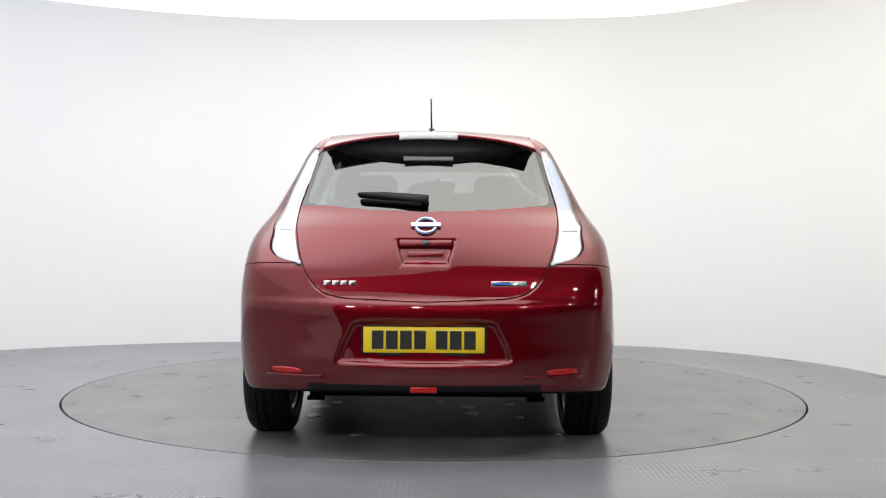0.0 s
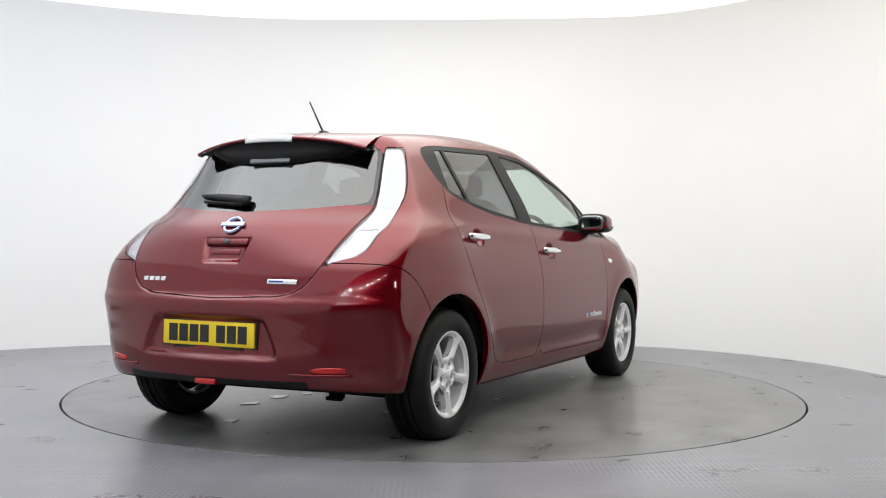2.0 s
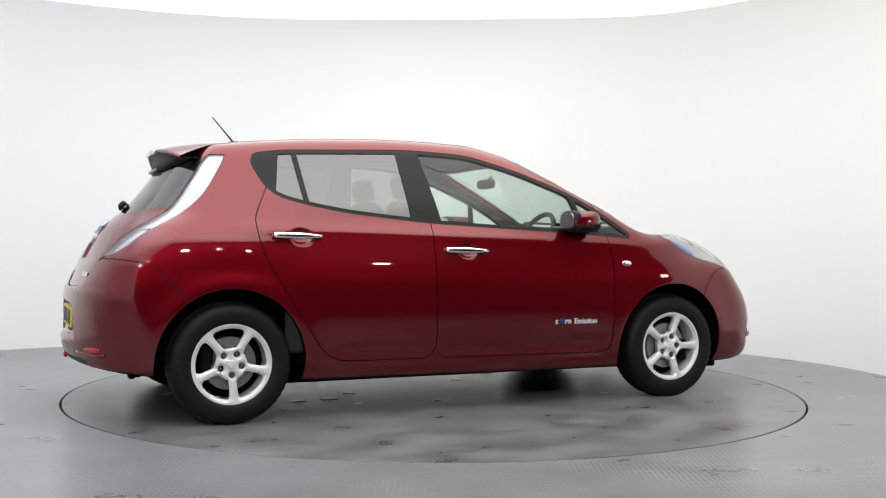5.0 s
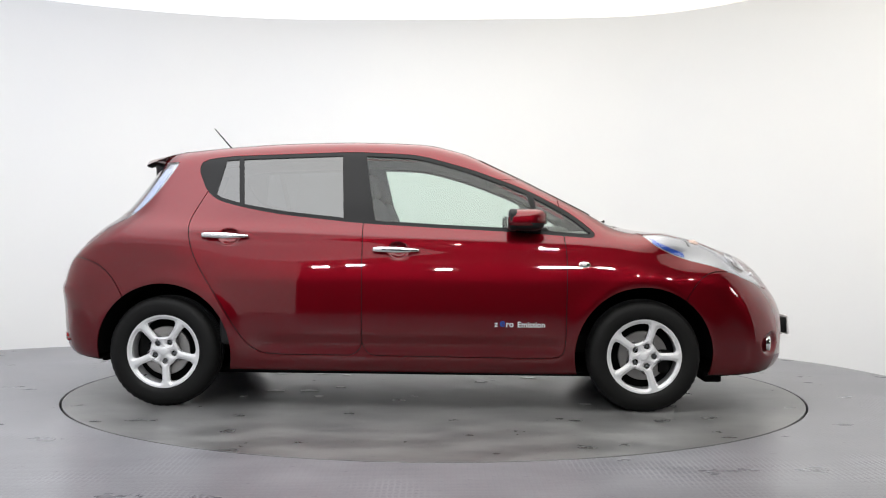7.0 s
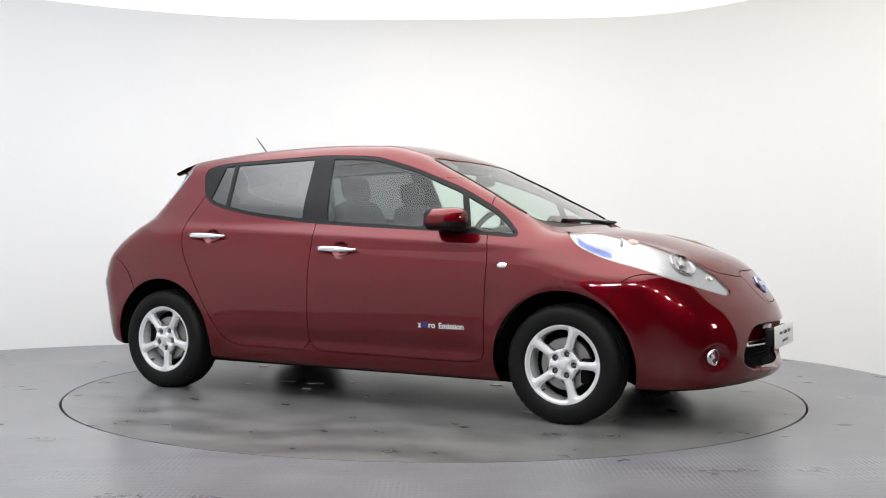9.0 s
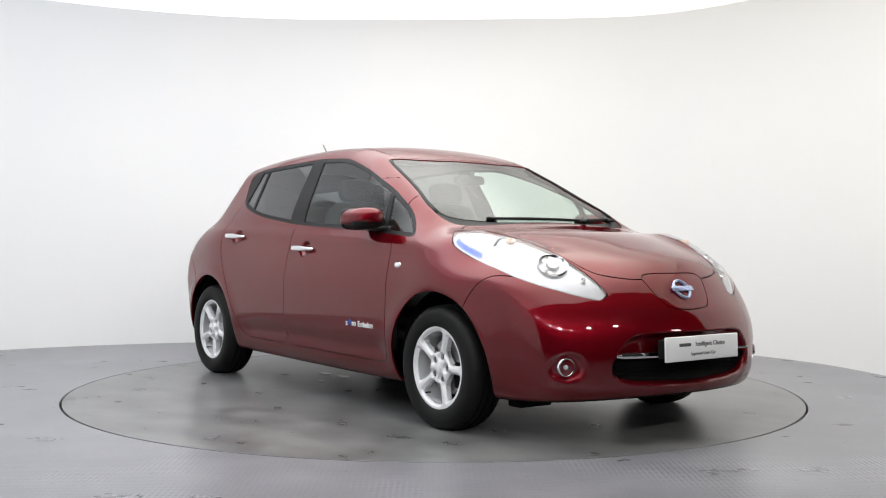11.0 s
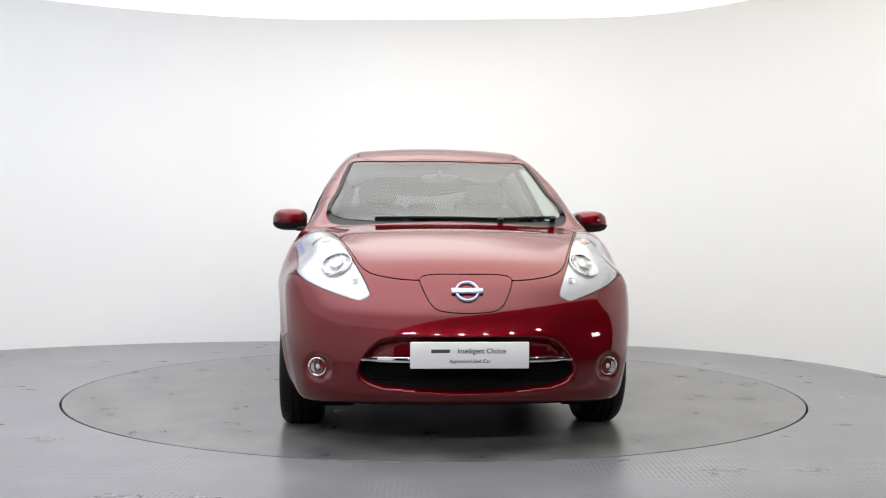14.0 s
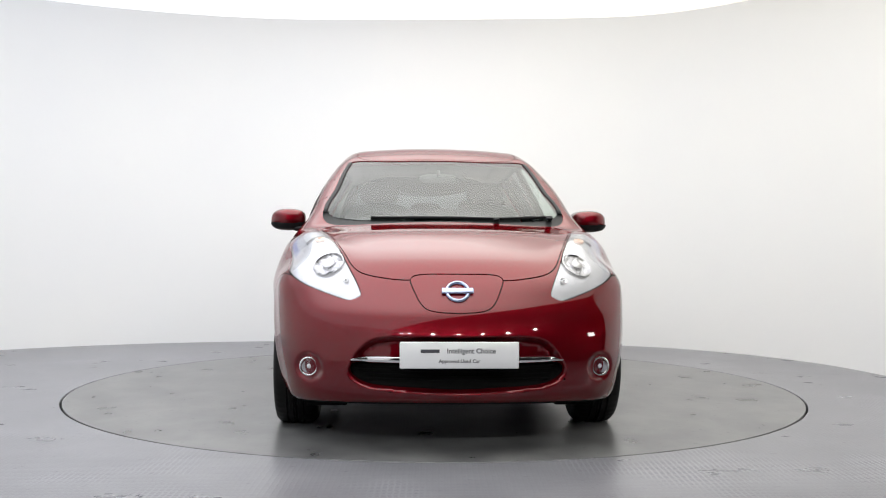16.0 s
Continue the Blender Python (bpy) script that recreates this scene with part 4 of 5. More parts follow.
def build_wheels(car):
    P, N, T = wheel_face()
    shared = {}
    bm = bmesh.new()
    W2, seg = 0.1, 144
    prof = [(0.203, -0.09), (0.214, -0.102), (0.235, -0.107), (0.265, -0.109), (0.288, -0.103), (0.300, -0.092), (0.309, -0.080), (0.3125, -0.06), (0.314, -0.045), (0.306, -0.043), (0.306, -0.036), (0.3145, -0.034),
            (0.315, -0.012), (0.307, -0.010), (0.307, -0.003), (0.315, -0.001)]
    prof = prof + [(r, -o) for r, o in prof[::-1]]
    rings = lathe(bm, prof, seg, closed=True)
    for ring, (r, o) in zip(rings, prof):
        if 0.29 < r < 0.3135 and abs(o) > 0.05:
            for i, v in enumerate(ring):
                if i % 3 == 0:
                    v.co.x *= 0.991
                    v.co.z *= 0.991
    shared["tyre"] = mesh_of("tyre", bm, RUBBER)
    shared["tyre"].set_sharp_from_angle(angle=radians(35))
    bm = bmesh.new()
    lathe(bm, [(0.199, 0.070), (0.205, 0.090), (0.2115, 0.097), (0.213, 0.092), (0.207, 0.080), (0.207, -0.085), (0.203, -0.09), (0.188, -0.085), (0.184, 0.0), (0.186, 0.060)], 72, closed=True)
    shared["rim"] = mesh_of("rim", bm, ALLOY)
    shared["rim"].set_sharp_from_angle(angle=radians(40))
    bm = bmesh.new()
    lathe(bm, [(0.05, 0.012), (0.135, 0.012), (0.138, 0.008), (0.138, -0.008), (0.05, -0.008)], 48, closed=True)
    shared["brake_disc"] = mesh_of("brake_disc", bm, STEEL)
    shared["brake_disc"].set_sharp_from_angle(angle=radians(40))
    bm = bmesh.new()
    box(bm, (0.06, 0.06, 0.13), (0.115, 0.0, 0.03), 0.012)
    shared["caliper"] = mesh_of("caliper", bm, DARK)
    bm = bmesh.new()
    lathe(bm, [(0.001, 0.0895), (0.019, 0.0895), (0.023, 0.087), (0.024, 0.08)], 32)
    shared["centre_cap"] = mesh_of("centre_cap", bm, ALLOY)
    bm = bmesh.new()
    lathe(bm, [(0.001, 0.004), (0.007, 0.004), (0.0095, 0.0), (0.0095, -0.02)], 6)
    shared["bolt"] = mesh_of("bolt", bm, GREYTRIM, False)
    bm = bmesh.new()
    lathe(bm, [(0.001, 0.0), (0.183, 0.0), (0.183, -0.003)], 48)
    shared["back_plate"] = mesh_of("back_plate", bm, DARK)
    bm = bmesh.new()
    tube(bm, [(0, -0.016, 0), (0, 0.016, 0)], 0.004, 8)
    shared["valve"] = mesh_of("valve", bm, BLACK)
    face = None
    for x, turn in ((-HUB_X, 23), (HUB_X, 36)):
        for s in (1, -1):
            w = new("wheel")
            w.parent = car
            w.matrix_basis = pose(x, s * 0.765, HUB_Z, 0, 0, 0 if s > 0 else 180)
            part("tyre", shared["tyre"], None, w, "black treaded rubber tyre")
            rim = part("rim", shared["rim"], None, w, "silver five-spoke alloy wheel rim")
            spin = pose(0, 0, 0, 0, turn, 0)
            if face is None:
                face = panel("spokes", P, N, T, ALLOY, w, thick=0.03, inner=ALLOY)
            else:
                face = part("spokes", face.data, None, w)
            face.matrix_basis = spin
            part("centre_cap", shared["centre_cap"], None, w)
            part("back_plate", shared["back_plate"], None, w, m=pose(0, -0.03, 0))
            part("brake_disc", shared["brake_disc"], None, w, "bare steel brake disc", m=pose(0, 0.02, 0))
            part("caliper", shared["caliper"], None, w, m=pose(0, 0.025, 0, 0, 180 if x > 0 else 0, 0))
            part("valve", shared["valve"], None, w, m=pose(0.175 * math.cos(0.9), 0.07, -0.175 * math.sin(0.9)))
            for i in range(5):
                a = 2 * math.pi * i / 5
                part("bolt", shared["bolt"], None, w, m=spin @ pose(0.058 * math.cos(a), 0.062, 0.058 * math.sin(a)))
    # wheel housings
    for x in (-HUB_X, HUB_X):
        for s in (1, -1):
            bm = bmesh.new()
            n, r = 30, ARCH_R + 0.012
            arcs = []
            for yy in (0.42, 0.60, 0.80 if x > 0 else 0.81):
                arcs.append([bm.verts.new((x + r * math.cos(a), s * yy, HUB_Z + r * math.sin(a))) for a in np.linspace(radians(-4), radians(184), n)])
            for a, b in zip(arcs, arcs[1:]):
                for i in range(n - 1):
                    bm.faces.new((a[i], a[i + 1], b[i + 1], b[i]))
            bm.faces.new(arcs[0])
            part("wheel_housing", bm, DARK, car, "dark wheel arch liner")


# ---------------------------------------------------------------- fittings
def build_fittings(car, obs):
    front_bumper, rear_bumper, tailgate = obs["front_bumper"][0], obs["rear_bumper"][0], obs["tailgate"][0]
    # door handles, marker lamps, mirrors
    for i, s in enumerate((1, -1)):
        for door, x0, x1, hz, dz in (("rear_door", -1.135, -0.872, 0.967, -0.006), ("front_door", -0.165, 0.096, 0.893, -0.006)):
            bm = bmesh.new()
            pts, nor, wid = [], [], []
            for k in range(13):
                t = k / 12
                p, n = on_side(x0 + (x1 - x0) * t, hz + dz * t, s)
                y0 = on_side(x0, hz, s)[0].y * (1 - t) + on_side(x1, hz + dz, s)[0].y * t
                out = 0.034 * min(1, 4 * t + 0.35, 4 * (1 - t) + 0.15)
                pts.append((p.x, y0 + s * (0.004 + out * 0.55), p.z))
                nor.append((0, s, 0.15))
                wid.append(0.034 * (0.85 + 0.15 * math.sin(math.pi * t)) * (1 - 0.45 * max(0, t - 0.55) / 0.45))
            strip(bm, pts, nor, wid, 0.016)
            part("handle", bm, CHROME, obs[door][i], "chrome door handle")
        p, n = on_side(1.014, 0.816, s)
        bm = bmesh.new()
        blob(bm, (0.032, 0.017, 0.007), 0.9)
        mk = part("side_marker", bm, CHROME, car, "chrome ringed side repeater lamp", m=facing(p, n))
        bm = bmesh.new()
        blob(bm, (0.020, 0.010, 0.009), 0.9)
        part("marker_lens", bm, WHITE, mk)
        mirror = new("mirror")
        mirror.parent = car
        cx, cy, cz = 0.70, s * 0.885, 1.062
        bm = bmesh.new()
        blob(bm, (0.085, 0.100, 0.062), 0.62, (cx, cy, cz), 32, 18, low=-0.35)
        for v in bm.verts:
            out = (v.co.y * s - 0.885) / 0.1
            v.co.x -= 0.03 * max(out, 0) ** 2
            v.co.z -= 0.012 * max(out, 0) ** 2
            v.co.x += -0.02 if v.co.x < cx else 0.02 * (1 - abs(out))
        part("mirror_cap", bm, PAINT, mirror)
        bm = bmesh.new()
        blob(bm, (0.083, 0.098, 0.060), 0.62, (cx, cy, cz), 32, 18, high=-0.30)
        for v in bm.verts:
            v.co.x -= 0.02 if v.co.x < cx else -0.01
        box(bm, (0.10, 0.10, 0.03), (cx + 0.03, s * 0.80, cz - 0.052), 0.012)
        part("mirror_base", bm, BLACK, mirror, "black plastic mirror foot")
        bm = bmesh.new()
        blob(bm, (0.030, 0.097, 0.062), 0.60, (cx - 0.082, cy, cz), 28, 14)
        part("mirror_bezel", bm, BLACK, mirror)
        bm = bmesh.new()
        blob(bm, (0.003, 0.080, 0.047), 0.55, (cx - 0.112, cy, cz + 0.002), 24, 12)
        part("mirror_glass", bm, MIRROR, mirror, "silvered mirror glass")
        bm = bmesh.new()
        p, n = on_side(0.78, 0.985, s)
        box(bm, (0.09, 0.05, 0.055), (0.775, s * 0.775, 0.995), 0.015)
        part("mirror_stalk", bm, BLACK, mirror)
    # model script on the right front door
    for txt, x, size, dz in (("z", 0.527, 0.046, 0), ("ro", 0.603, 0.046, 0), ("Emission", 0.722, 0.044, -0.002)):
        p, n = on_side(x, 0.482 + dz, -1)
        lettering("script", txt, size, SCRIPT, obs["front_door"][1], facing(p, n, lift=0.0015), 0.002)
    p, n = on_side(0.562, 0.490, -1)
    lettering("blue_letter", "e", 0.065, BLUE, obs["front_door"][1], facing(p, n, lift=0.0015), 0.002, "large blue letter")

    # badges: a ring and a bar
    def badge(p, n, r, parent):
        b = new("badge")
        b.parent, b.matrix_basis = parent, facing(p, n, lift=0.002)
        bm = bmesh.new()
        lathe(bm, [(r, 0.0), (r, 0.005), (r - 0.004, 0.009), (r - 0.011, 0.009), (r - 0.015, 0.004), (r - 0.015, 0.0)], 40, "z")
        part("ring", bm, BLUEBADGE, b, "blue-tinted chrome badge ring")
        bm = bmesh.new()
        box(bm, (r * 2.55, r * 0.50, 0.012), (0, 0, 0.006), 0.003)
        part("bar", bm, BLUEBADGE, b, "blue and silver badge bar")
    p, n = on_front(0, 0.715)
    badge(p, n, 0.056, car)
    p, n = on_rear(0, 1.008)
    badge(p, n, 0.052, car)

    # number plates with unreadable bars
    plate = new("number_plate")
    plate.parent, plate.matrix_basis = car, facing((-2.079, 0, 0.518), (-1, 0, 0.03))
    bm = bmesh.new()
    box(bm, (0.52, 0.111, 0.012), (0, 0, -0.004), 0.004)
    part("plate_panel", bm, YELLOW, plate, "yellow number plate")
    for k in range(7):
        bm = bmesh.new()
        box(bm, (0.050, 0.079, 0.0015), (-0.198 + 0.0605 * k + (0.032 if k > 3 else 0), 0, 0.0035))
        part("plate_bar", bm, INK, plate, smooth=False)
    bm = bmesh.new()
    box(bm, (0.40, 0.012, 0.010), (0, -0.062, -0.004), 0.003)
    part("plate_holder", bm, BLACK, plate)
    bm = bmesh.new()
    box(bm, (0.54, 0.125, 0.01), (0, 0, -0.014), 0.003)
    part("plate_backing", bm, BLACK, plate)
    plate = new("show_plate")
    plate.parent, plate.matrix_basis = car, facing((2.312, 0, 0.446), (1, 0, 0.03))
    bm = bmesh.new()
    box(bm, (0.52, 0.116, 0.012), (0, 0, -0.004), 0.004)
    part("plate_panel", bm, WHITE, plate, "white dealer show plate")
    lettering("plate_words", "Intelligent Choice", 0.030, GREYINK, plate, pose(0.052, 0.018, 0.0025), 0.0004)
    bm = bmesh.new()
    box(bm, (0.082, 0.015, 0.001), (-0.128, 0.018, 0.0026))
    part("plate_bar", bm, GREYINK, plate, smooth=False)
    lettering("plate_words", "Approved Used Car", 0.022, GREYINK, plate, pose(0, -0.026, 0.0025), 0.0004)
    bm = bmesh.new()
    box(bm, (0.50, 0.09, 0.05), (0, 0, -0.034), 0.006)
    part("plate_backing", bm, BLACK, plate)

    # nose: chrome bar, grille slats, fog lamps
    bm = bmesh.new()
    ys = np.linspace(-0.468, 0.468, 25)
    pts = [Vector((on_front(y, 0.415)[0].x + 0.004, y, 0.414)) for y in ys]
    strip(bm, pts, [Vector((1, 0.9 * y, 0.1)).normalized() for y in ys], [0.006 + 0.026 * min(1, (0.475 - abs(y)) * 14) for y in ys], 0.012)
    part("grille_bar", bm, CHROME, front_bumper, "chrome bar across the grille")
    for z in (0.385, 0.365, 0.345, 0.325):
        bm = bmesh.new()
        w = 0.46 if z > 0.35 else 0.42
        tube(bm, [(on_front(y, z)[0].x - 0.012, y, z) for y in np.linspace(-w, w, 17)], 0.004, 6)
        part("grille_slat", bm, DARK, front_bumper)
    for s in (1, -1):
        p, n = on_front(s * 0.665, 0.372)
        fog = new("fog_light")
        fog.parent, fog.matrix_basis = car, facing(p, (1, s * 0.25, 0), lift=0.002)
        bm = bmesh.new()
        lathe(bm, [(0.044, -0.01), (0.044, 0.008), (0.038, 0.012), (0.036, 0.006), (0.030, -0.012), (0.001, -0.02)], 32, "z")
        part("bezel", bm, CHROME, fog, "chrome fog lamp bowl")
        bm = bmesh.new()
        blob(bm, (0.012, 0.012, 0.014), 1.0, (0, 0, -0.006), 12, 8)
        part("bulb", bm, WHITE, fog)
        bm = bmesh.new()
        lathe(bm, [(0.001, 0.010), (0.02, 0.009), (0.037, 0.004)], 32, "z")
        part("fog_lens", bm, LENS, fog)
    # head lamp bowls
    for i, s in enumerate((1, -1)):
        lamp = obs["headlight"][2 * 0 + i] if len(obs["headlight"]) == 2 else obs["headlight"][i]
        for name, x, y, r, mat, lab in (("main_bowl", 1.905, 0.590, 0.076, LAMPDARK, "silvered main beam bowl"), ("indicator_bowl", 1.66, 0.645, 0.026, AMBER, "orange tinted indicator bulb"), ("side_bowl", 2.025, 0.505, 0.016, CHROME, "")):
            p, n = on_top(x, s * y)
            bm = bmesh.new()
            seg = 28 if r > 0.05 else 16
            rows = lathe(bm, [(r, -0.021), (r, -0.012), (r * 0.92, -0.010), (r * 0.80, -0.018), (r * 0.62, -0.021), (r * 0.45, -0.0225), (r * 0.36, -0.008), (r * 0.15, -0.004), (0.001, -0.004)], seg, "z")
            for row in rows[2:6]:
                for q, v in enumerate(row):
                    v.co.z += random.uniform(-0.004, 0.004) if r > 0.05 else 0.0
            part(name, bm, mat, lamp, lab, smooth=r < 0.05, m=facing(p, n, lift=0.009))
        bm = bmesh.new()
        pts = [on_top(1.585 + 0.006 * k, s * (0.60 + 0.02 * k)) for k in range(7)]
        strip(bm, [p - n * 0.012 for p, n in pts], [n for p, n in pts], 0.012, 0.008)
        part("divider", bm, GREYTRIM, lamp)

    # tail: spoiler, brake lamp, wiper, handle, script bars, reflectors
    def edge(y):
        return -1.635 + 0.30 * y * y, 1.446 - 0.19 * y * y - 0.35 * abs(y) ** 5
    bm = bmesh.new()
    bl = bmesh.new()
    rows, low = [], []
    for y in np.linspace(-0.508, 0.508, 31):
        xe, ze = edge(y)
        yr = y * 0.92
        xa = -1.33 - 0.0 * y
        za = on_top(xa, yr)[0].z + 0.0015
        row = []
        for t in (0, 0.35, 0.7, 0.93, 1.0):
            x = xa + (xe - xa) * t
            z = za + (ze - za) * t + 0.010 * math.sin(math.pi * t)
            row.append(bm.verts.new((x, yr + (y - yr) * t, z)))
        row.append(bm.verts.new((xe - 0.003, y, ze - 0.006)))
        row.append(bm.verts.new((xe + 0.004, y, ze - 0.013)))
        rows.append(row)
        # black underside runs down to the glass, filling the spoiler's shaded crescent
        g, gn = on_rear(y * 0.985, min(1.306 + 0.34 * y * y, ze - 0.014))
        g = g + gn * 0.003
        low.append([bl.verts.new(q) for q in ((xe + 0.004, y * 0.998, ze - 0.013), (xe + 0.030, y * 0.995, ze - 0.018),
                                              (0.45 * (xe + 0.03) + 0.55 * g.x, y * 0.99, 0.45 * (ze - 0.018) + 0.55 * g.z + 0.010), tuple(g), (g.x + 0.05, g.y, g.z + 0.02))])
    for B, R in ((bm, rows), (bl, low)):
        for a, b in zip(R, R[1:]):
            for k in range(len(a) - 1):
                B.faces.new((a[k], a[k + 1], b[k + 1], b[k]))
    spoiler = part("spoiler", bm, PAINT, car)
    part("spoiler_underside", bl, BLACK, spoiler, "black spoiler underside carried down over its shaded crescent")
    bm = bmesh.new()
    ys = np.linspace(-0.137, 0.137, 11)
    strip(bm, [Vector((edge(y)[0] - 0.002, y, edge(y)[1] - 0.010)) for y in ys], [Vector((-1, 0, 0.25)).normalized()] * 11, 0.034, 0.010)
    part("brake_light", bm, WHITELENS, spoiler, "clear high-level brake lamp")
    # grey bar laid on for the pale reflection in the recess here
    bm = bmesh.new()
    p, n = on_rear(0, 1.322)
    box(bm, (0.235, 0.024, 0.012), (0, 0, 0.012), 0.004)
    part("recess_sheen", bm, GREYTRIM, spoiler, "grey bar standing for the recess's reflection under the brake lamp", m=facing(p, n))
    bm = bmesh.new()
    ys = np.linspace(-0.005, 0.315, 9)
    pn = [on_rear(y, 1.118 + 0.085 * (y - 0.0) - 0.05 * max(0, y - 0.2)) for y in ys]
    strip(bm, [p + n * 0.012 for p, n in pn], [n for p, n in pn], [0.045, 0.046, 0.045, 0.043, 0.040, 0.036, 0.030, 0.022, 0.010], 0.022)
    wiper = part("rear_wiper", bm, BLACK, car, "black rear wiper arm")
    bm = bmesh.new()
    pn = [on_rear(y, 1.100 + 0.07 * y) for y in np.linspace(0.03, 0.30, 7)]
    strip(bm, [p + n * 0.006 for p, n in pn], [n for p, n in pn], 0.010, 0.012)
    part("wiper_blade", bm, SEAL, wiper)
    bm = bmesh.new()
    p, n = on_rear(0, 0.925)
    box(bm, (0.235, 0.034, 0.022), (0, 0.002, 0.008), 0.007)
    grip = part("tailgate_handle", bm, PAINT, car, m=facing(p, n))
    bm = bmesh.new()
    box(bm, (0.034, 0.026, 0.01), (0, 0.0, 0.018), 0.004)
    part("release_button", bm, GLOSS_BLACK, grip)
    bm = bmesh.new()
    box(bm, (0.16, 0.03, 0.008), (0, -0.045, 0.001), 0.004)
    part("handle_pocket", bm, PAINT, grip)
    for k in range(4):
        p, n = on_rear(0.425 - 0.037 * k, 0.757)
        bm = bmesh.new()
        box(bm, (0.030, 0.020, 0.004), (0, 0, 0.002), 0.001)
        part("name_bar", bm, CHROME, tailgate, m=facing(p, n))
    p, n = on_rear(-0.365, 0.757)
    bm = bmesh.new()
    box(bm, (0.155, 0.022, 0.005), (0, 0, 0.002), 0.002)
    sc = part("script_strip", bm, CHROME, car, "chrome and blue name strip", m=facing(p, n))
    bm = bmesh.new()
    box(bm, (0.07, 0.008, 0.002), (-0.03, 0, 0.0052))
    part("blue_bar", bm, BLUE, sc, smooth=False)
    for s in (1, -1):
        pn = [on_rear(s * y, 0.378 - 0.02 * (0.66 - y)) for y in np.linspace(0.53, 0.665, 7)]
        bm = bmesh.new()
        strip(bm, [p for p, n in pn], [n for p, n in pn], [0.012, 0.024, 0.027, 0.028, 0.028, 0.026, 0.02], 0.006)
        part("reflector", bm, REDLENS, rear_bumper, "red rear reflector")
        pn = [on_rear(s * y, 0.355 + (0.06 * (0.50 - y) if y < 0.50 else 0.0)) for y in np.linspace(0.43, 0.69, 9)]
        bm = bmesh.new()
        strip(bm, [p for p, n in pn], [n for p, n in pn], 0.014, 0.010)
        part("bumper_lip", bm, PAINT, rear_bumper)
    p, n = on_rear(0, 0.305)
    bm = bmesh.new()
    box(bm, (0.115, 0.026, 0.02), (0, 0, 0.004), 0.006)
    part("rear_fog_light", bm, REDLENS, rear_bumper, "red rear fog lamp", m=facing(p, (-1, 0, 0)))
    # antenna
    ant = new("antenna")
    ant.parent = car
    p, n = on_top(-1.150, 0)
    bm = bmesh.new()
    blob(bm, (0.045, 0.018, 0.016), 0.8, (p.x, 0, p.z), 20, 10)
    part("antenna_foot", bm, BLACK, ant)
    bm = bmesh.new()
    tube(bm, [(p.x - 0.005, 0, p.z), (p.x - 0.03, 0, p.z + 0.030), (p.x - 0.135, 0, p.z + 0.150)], [0.006, 0.0048, 0.0032], 8)
    part("antenna_rod", bm, BLACK, ant)
    # front wipers
    for y0, y1, x0 in ((-0.40, 0.30, 0), (0.30, 0.60, 0)):
        bm = bmesh.new()
        pts, nor = [], []
        for k in range(11):
            y = y0 + (y1 - y0) * k / 10
            xx = 1.215 - 0.30 * y * y - 0.010 * math.sin(math.pi * k / 10)
            p, n = on_top(xx, y)
            pts.append(p + n * 0.001)
            nor.append(n)
        strip(bm, pts, nor, [0.006 + 0.007 * math.sin(math.pi * k / 10) for k in range(11)], 0.009)
        wp = part("front_wiper", bm, BLACK, car, "black windscreen wiper")
        bm = bmesh.new()
        ym = y1 - 0.02
        p, n = on_top(1.225 - 0.30 * ym * ym, ym)
        blob(bm, (0.04, 0.018, 0.010), 0.8, tuple(p + n * 0.002), 16, 8)
        part("wiper_pivot", bm, BLACK, wp)
    # rubber along the windscreen's sides
    edge_y = curve([0.42, 0.55, 0.80, 1.03, 1.10], [0.532, 0.560, 0.600, 0.650, 0.650])
    for s in (1, -1):
        pn = [on_top(x, s * float(edge_y(x))) for x in np.linspace(0.43, 1.06, 17)]
        bm = bmesh.new()
        strip(bm, [p for p, n in pn], [n for p, n in pn], 0.022, 0.003)
        part("screen_trim", bm, BLACK, car, "black rubber windscreen trim")
    # underside pieces
    for s in (1, -1):
        bm = bmesh.new()
        box(bm, (0.05, 0.06, 0.05), (-1.78, s * 0.50, 0.245), 0.008)
        box(bm, (0.03, 0.08, 0.02), (-1.80, s * 0.50, 0.225), 0.005)
        part("tow_bracket", bm, DARK, car)
        bm = bmesh.new()
        box(bm, (0.10, 0.20, 0.06), (1.76, s * 0.60, 0.180), 0.01)
        part("air_deflector", bm, DARK, car, "black air deflector flap")
    bm = bmesh.new()
    box(bm, (2.6, 1.15, 0.06), (0.0, 0, 0.185), 0.03)
    part("battery_tray", bm, DARK, car)
    bm = bmesh.new()
    tube(bm, [(-HUB_X, -0.7, HUB_Z), (-HUB_X, 0.7, HUB_Z)], 0.035, 12)
    part("rear_axle", bm, DARK, car)
    bm = bmesh.new()
    tube(bm, [(HUB_X, -0.7, HUB_Z), (HUB_X, 0.7, HUB_Z)], 0.025, 12)
    part("front_axle", bm, DARK, car)


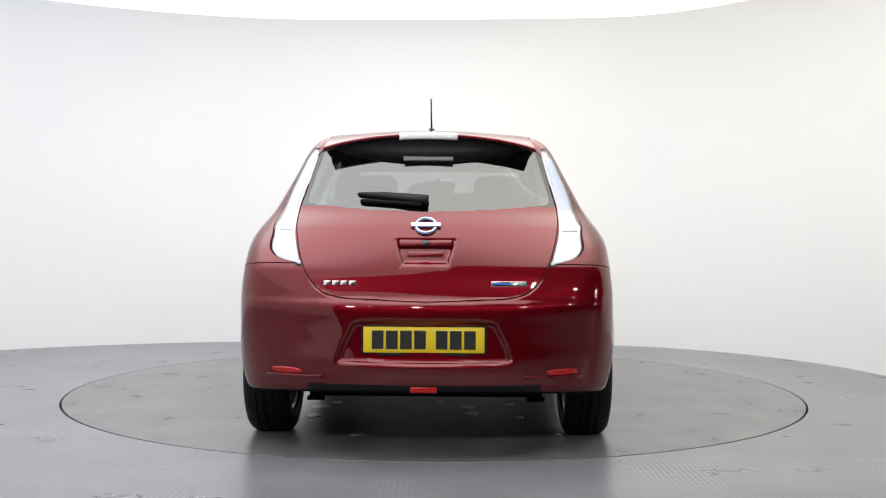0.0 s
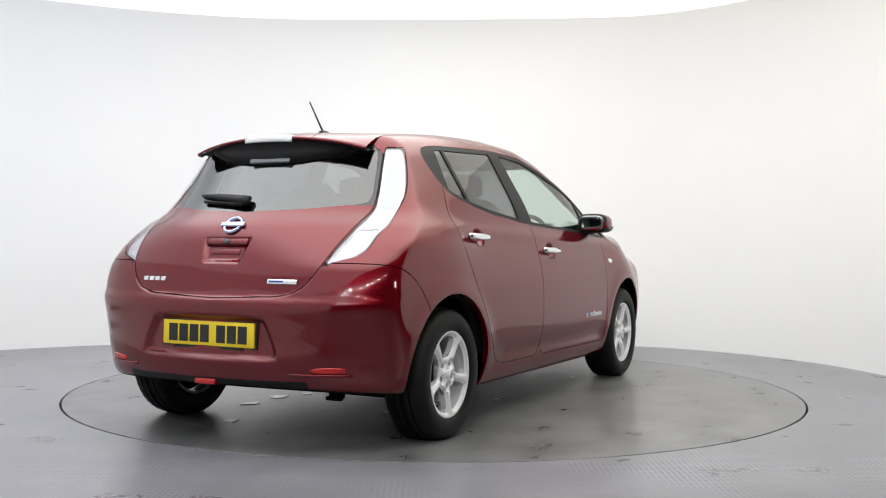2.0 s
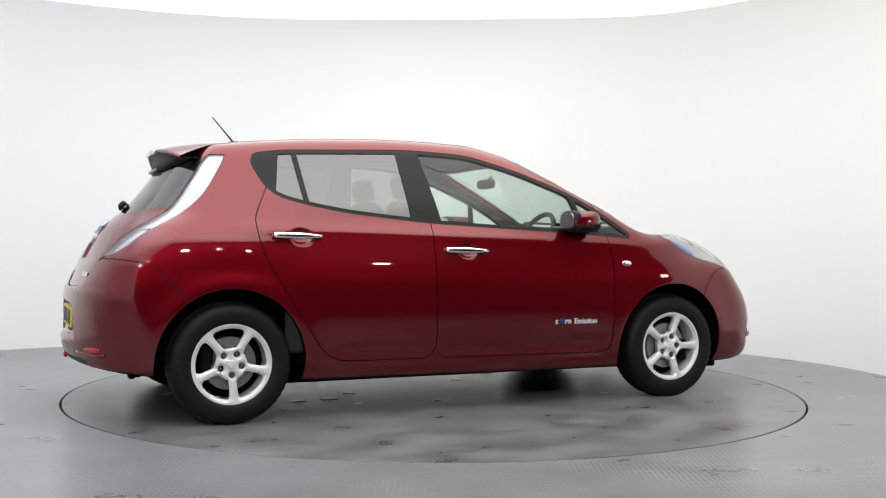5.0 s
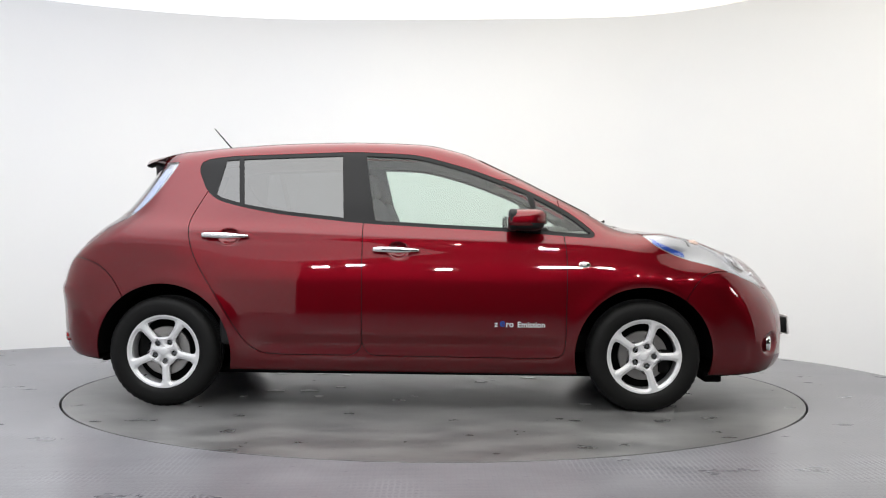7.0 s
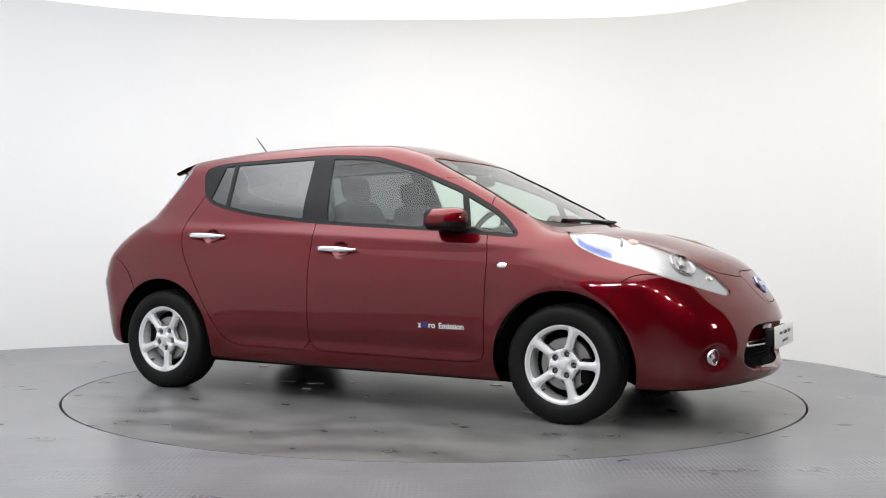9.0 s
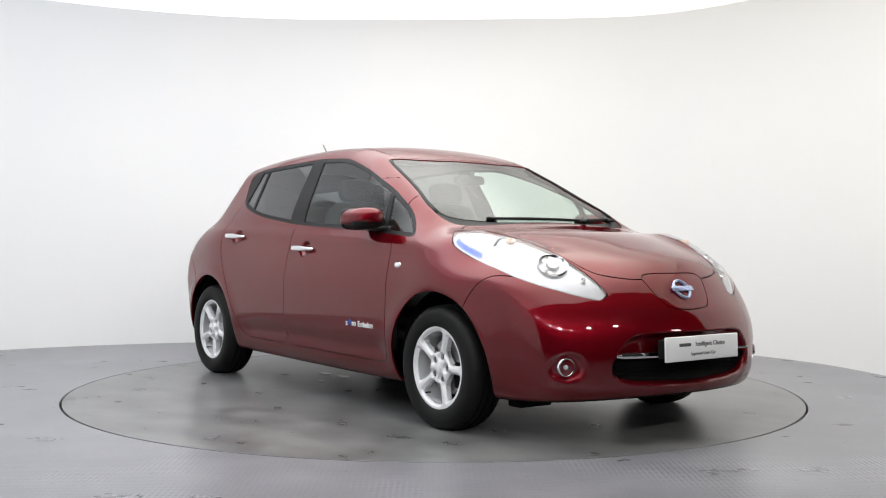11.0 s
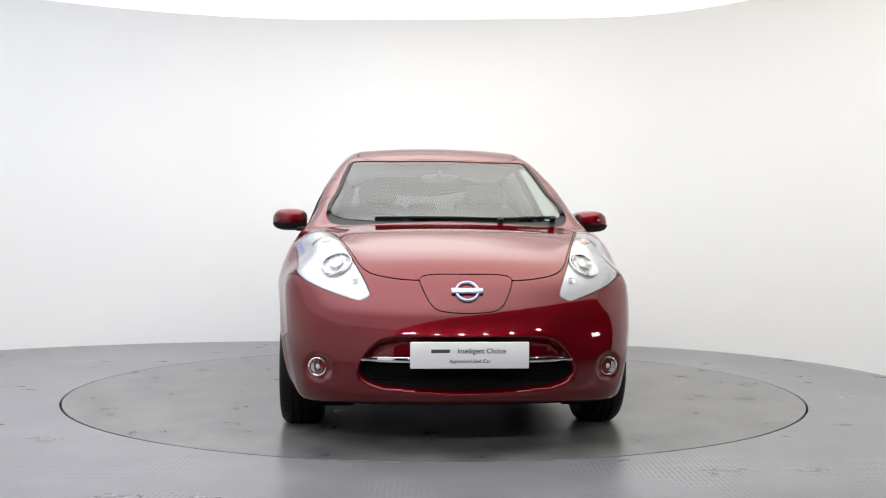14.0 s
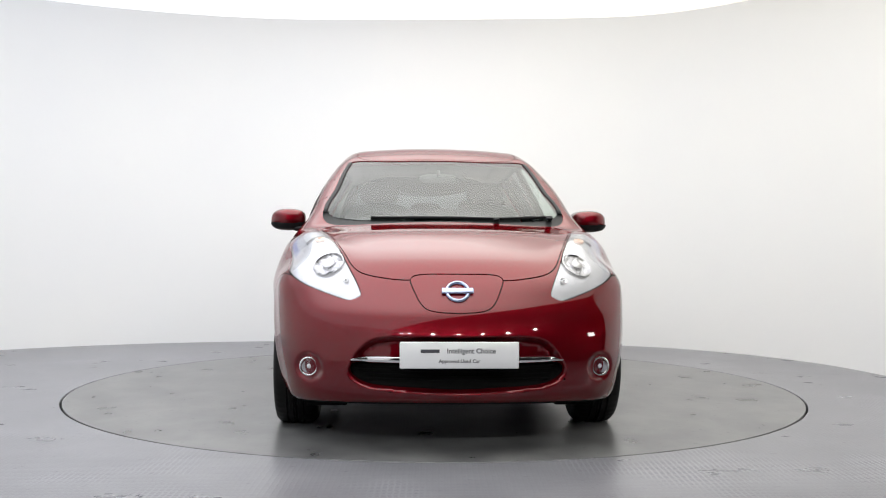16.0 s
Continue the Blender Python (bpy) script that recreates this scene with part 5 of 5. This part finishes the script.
# ---------------------------------------------------------------- cabin
def build_cabin(car):
    cab = new("cabin")
    cab.parent = car
    bm = bmesh.new()
    box(bm, (2.9, 1.36, 0.10), (-0.25, 0, 0.36), 0.02)
    part("cabin_floor", bm, DARK, cab)
    bm = bmesh.new()
    blob(bm, (0.24, 0.70, 0.13), 0.55, (0.98, 0, 0.88), 28, 14)
    part("dashboard", bm, CABIN, cab, "dark grey moulded dashboard")
    bm = bmesh.new()
    blob(bm, (0.10, 0.19, 0.035), 0.7, (0.86, -0.36, 1.0), 20, 10)
    part("instrument_hood", bm, CABIN, cab)
    bm = bmesh.new()
    lathe(bm, [(0.185 + 0.016 * math.cos(a), 0.016 * math.sin(a)) for a in np.linspace(0, 2 * math.pi, 9)[:-1]], 36, "z", closed=True)
    box(bm, (0.36, 0.035, 0.02), (0, 0, -0.01), 0.006)
    blob(bm, (0.06, 0.06, 0.02), 0.7, (0, 0, -0.01), 16, 8)
    part("steering_wheel", bm, CABIN, cab, "black steering wheel", m=facing((0.66, -0.36, 0.955), (-0.86, 0, 0.5)))

    def seat(x, y, w, tilt):
        bm = bmesh.new()
        blob(bm, (0.26, w / 2, 0.09), 0.5, (x + 0.06, y, 0.60), 24, 12)
        part("seat_cushion", bm, CLOTH, cab)
        bm = bmesh.new()
        blob(bm, (0.075, w / 2, 0.32), 0.5, (0, 0, 0), 24, 14)
        part("seat_back", bm, CLOTH, cab, m=pose(x - 0.26, y, 0.88, 0, tilt, 0))

    def rest(x, y, z, w):
        bm = bmesh.new()
        blob(bm, (0.045, w / 2, 0.075), 0.55, (0, 0, 0), 20, 10)
        tube(bm, [(0, -0.05, -0.05), (0, -0.05, -0.16)], 0.006, 6)
        tube(bm, [(0, 0.05, -0.05), (0, 0.05, -0.16)], 0.006, 6)
        part("headrest", bm, CLOTH, cab, m=pose(x, y, z, 0, -12, 0))
    for y in (-0.36, 0.36):
        seat(0.12, y, 0.50, -16)
        rest(-0.225, y, 1.262, 0.26)
    seat(-0.86, 0, 1.24, -20)
    for y in (-0.37, 0.0, 0.37):
        rest(-1.25, y, 1.19 if y else 1.16, 0.24)
    bm = bmesh.new()
    box(bm, (0.40, 1.05, 0.03), (-1.50, 0, 0.98), 0.01)
    part("parcel_shelf", bm, CABIN, cab)
    bm = bmesh.new()
    blob(bm, (0.025, 0.115, 0.032), 0.6, (0.50, 0, 1.315), 20, 10)
    tube(bm, [(0.51, 0, 1.32), (0.54, 0, 1.365)], 0.010, 8)
    part("rear_view_mirror", bm, CABIN, cab, "black rear-view mirror")
    for s in (1, -1):
        bm = bmesh.new()
        box(bm, (1.9, 0.03, 0.55), (-0.1, s * 0.765, 0.62), 0.02)
        part("door_lining", bm, CABIN, cab)


def build_car():
    car = thing("car", "dark red pearl five-door electric hatchback on the turntable", "car")
    obs = build_body(car)
    build_wheels(car)
    build_fittings(car, obs)
    build_cabin(car)
    return car


build_place()
build_hall_lamps()
TABLE = build_turntable()
CAR = build_car()


def motions():
    rows = []
    for t, a in TURN:
        c, s = math.cos(radians(a)), math.sin(radians(a))
        rows.append((t, pose(CAR_OFF[0] * c - CAR_OFF[1] * s, CAR_OFF[0] * s + CAR_OFF[1] * c, 0, 0, 0, a)))
    walk(CAR, rows)
    walk(TABLE, [(t, pose(0, 0, 0, 0, 0, a)) for t, a in TURN])


motions()
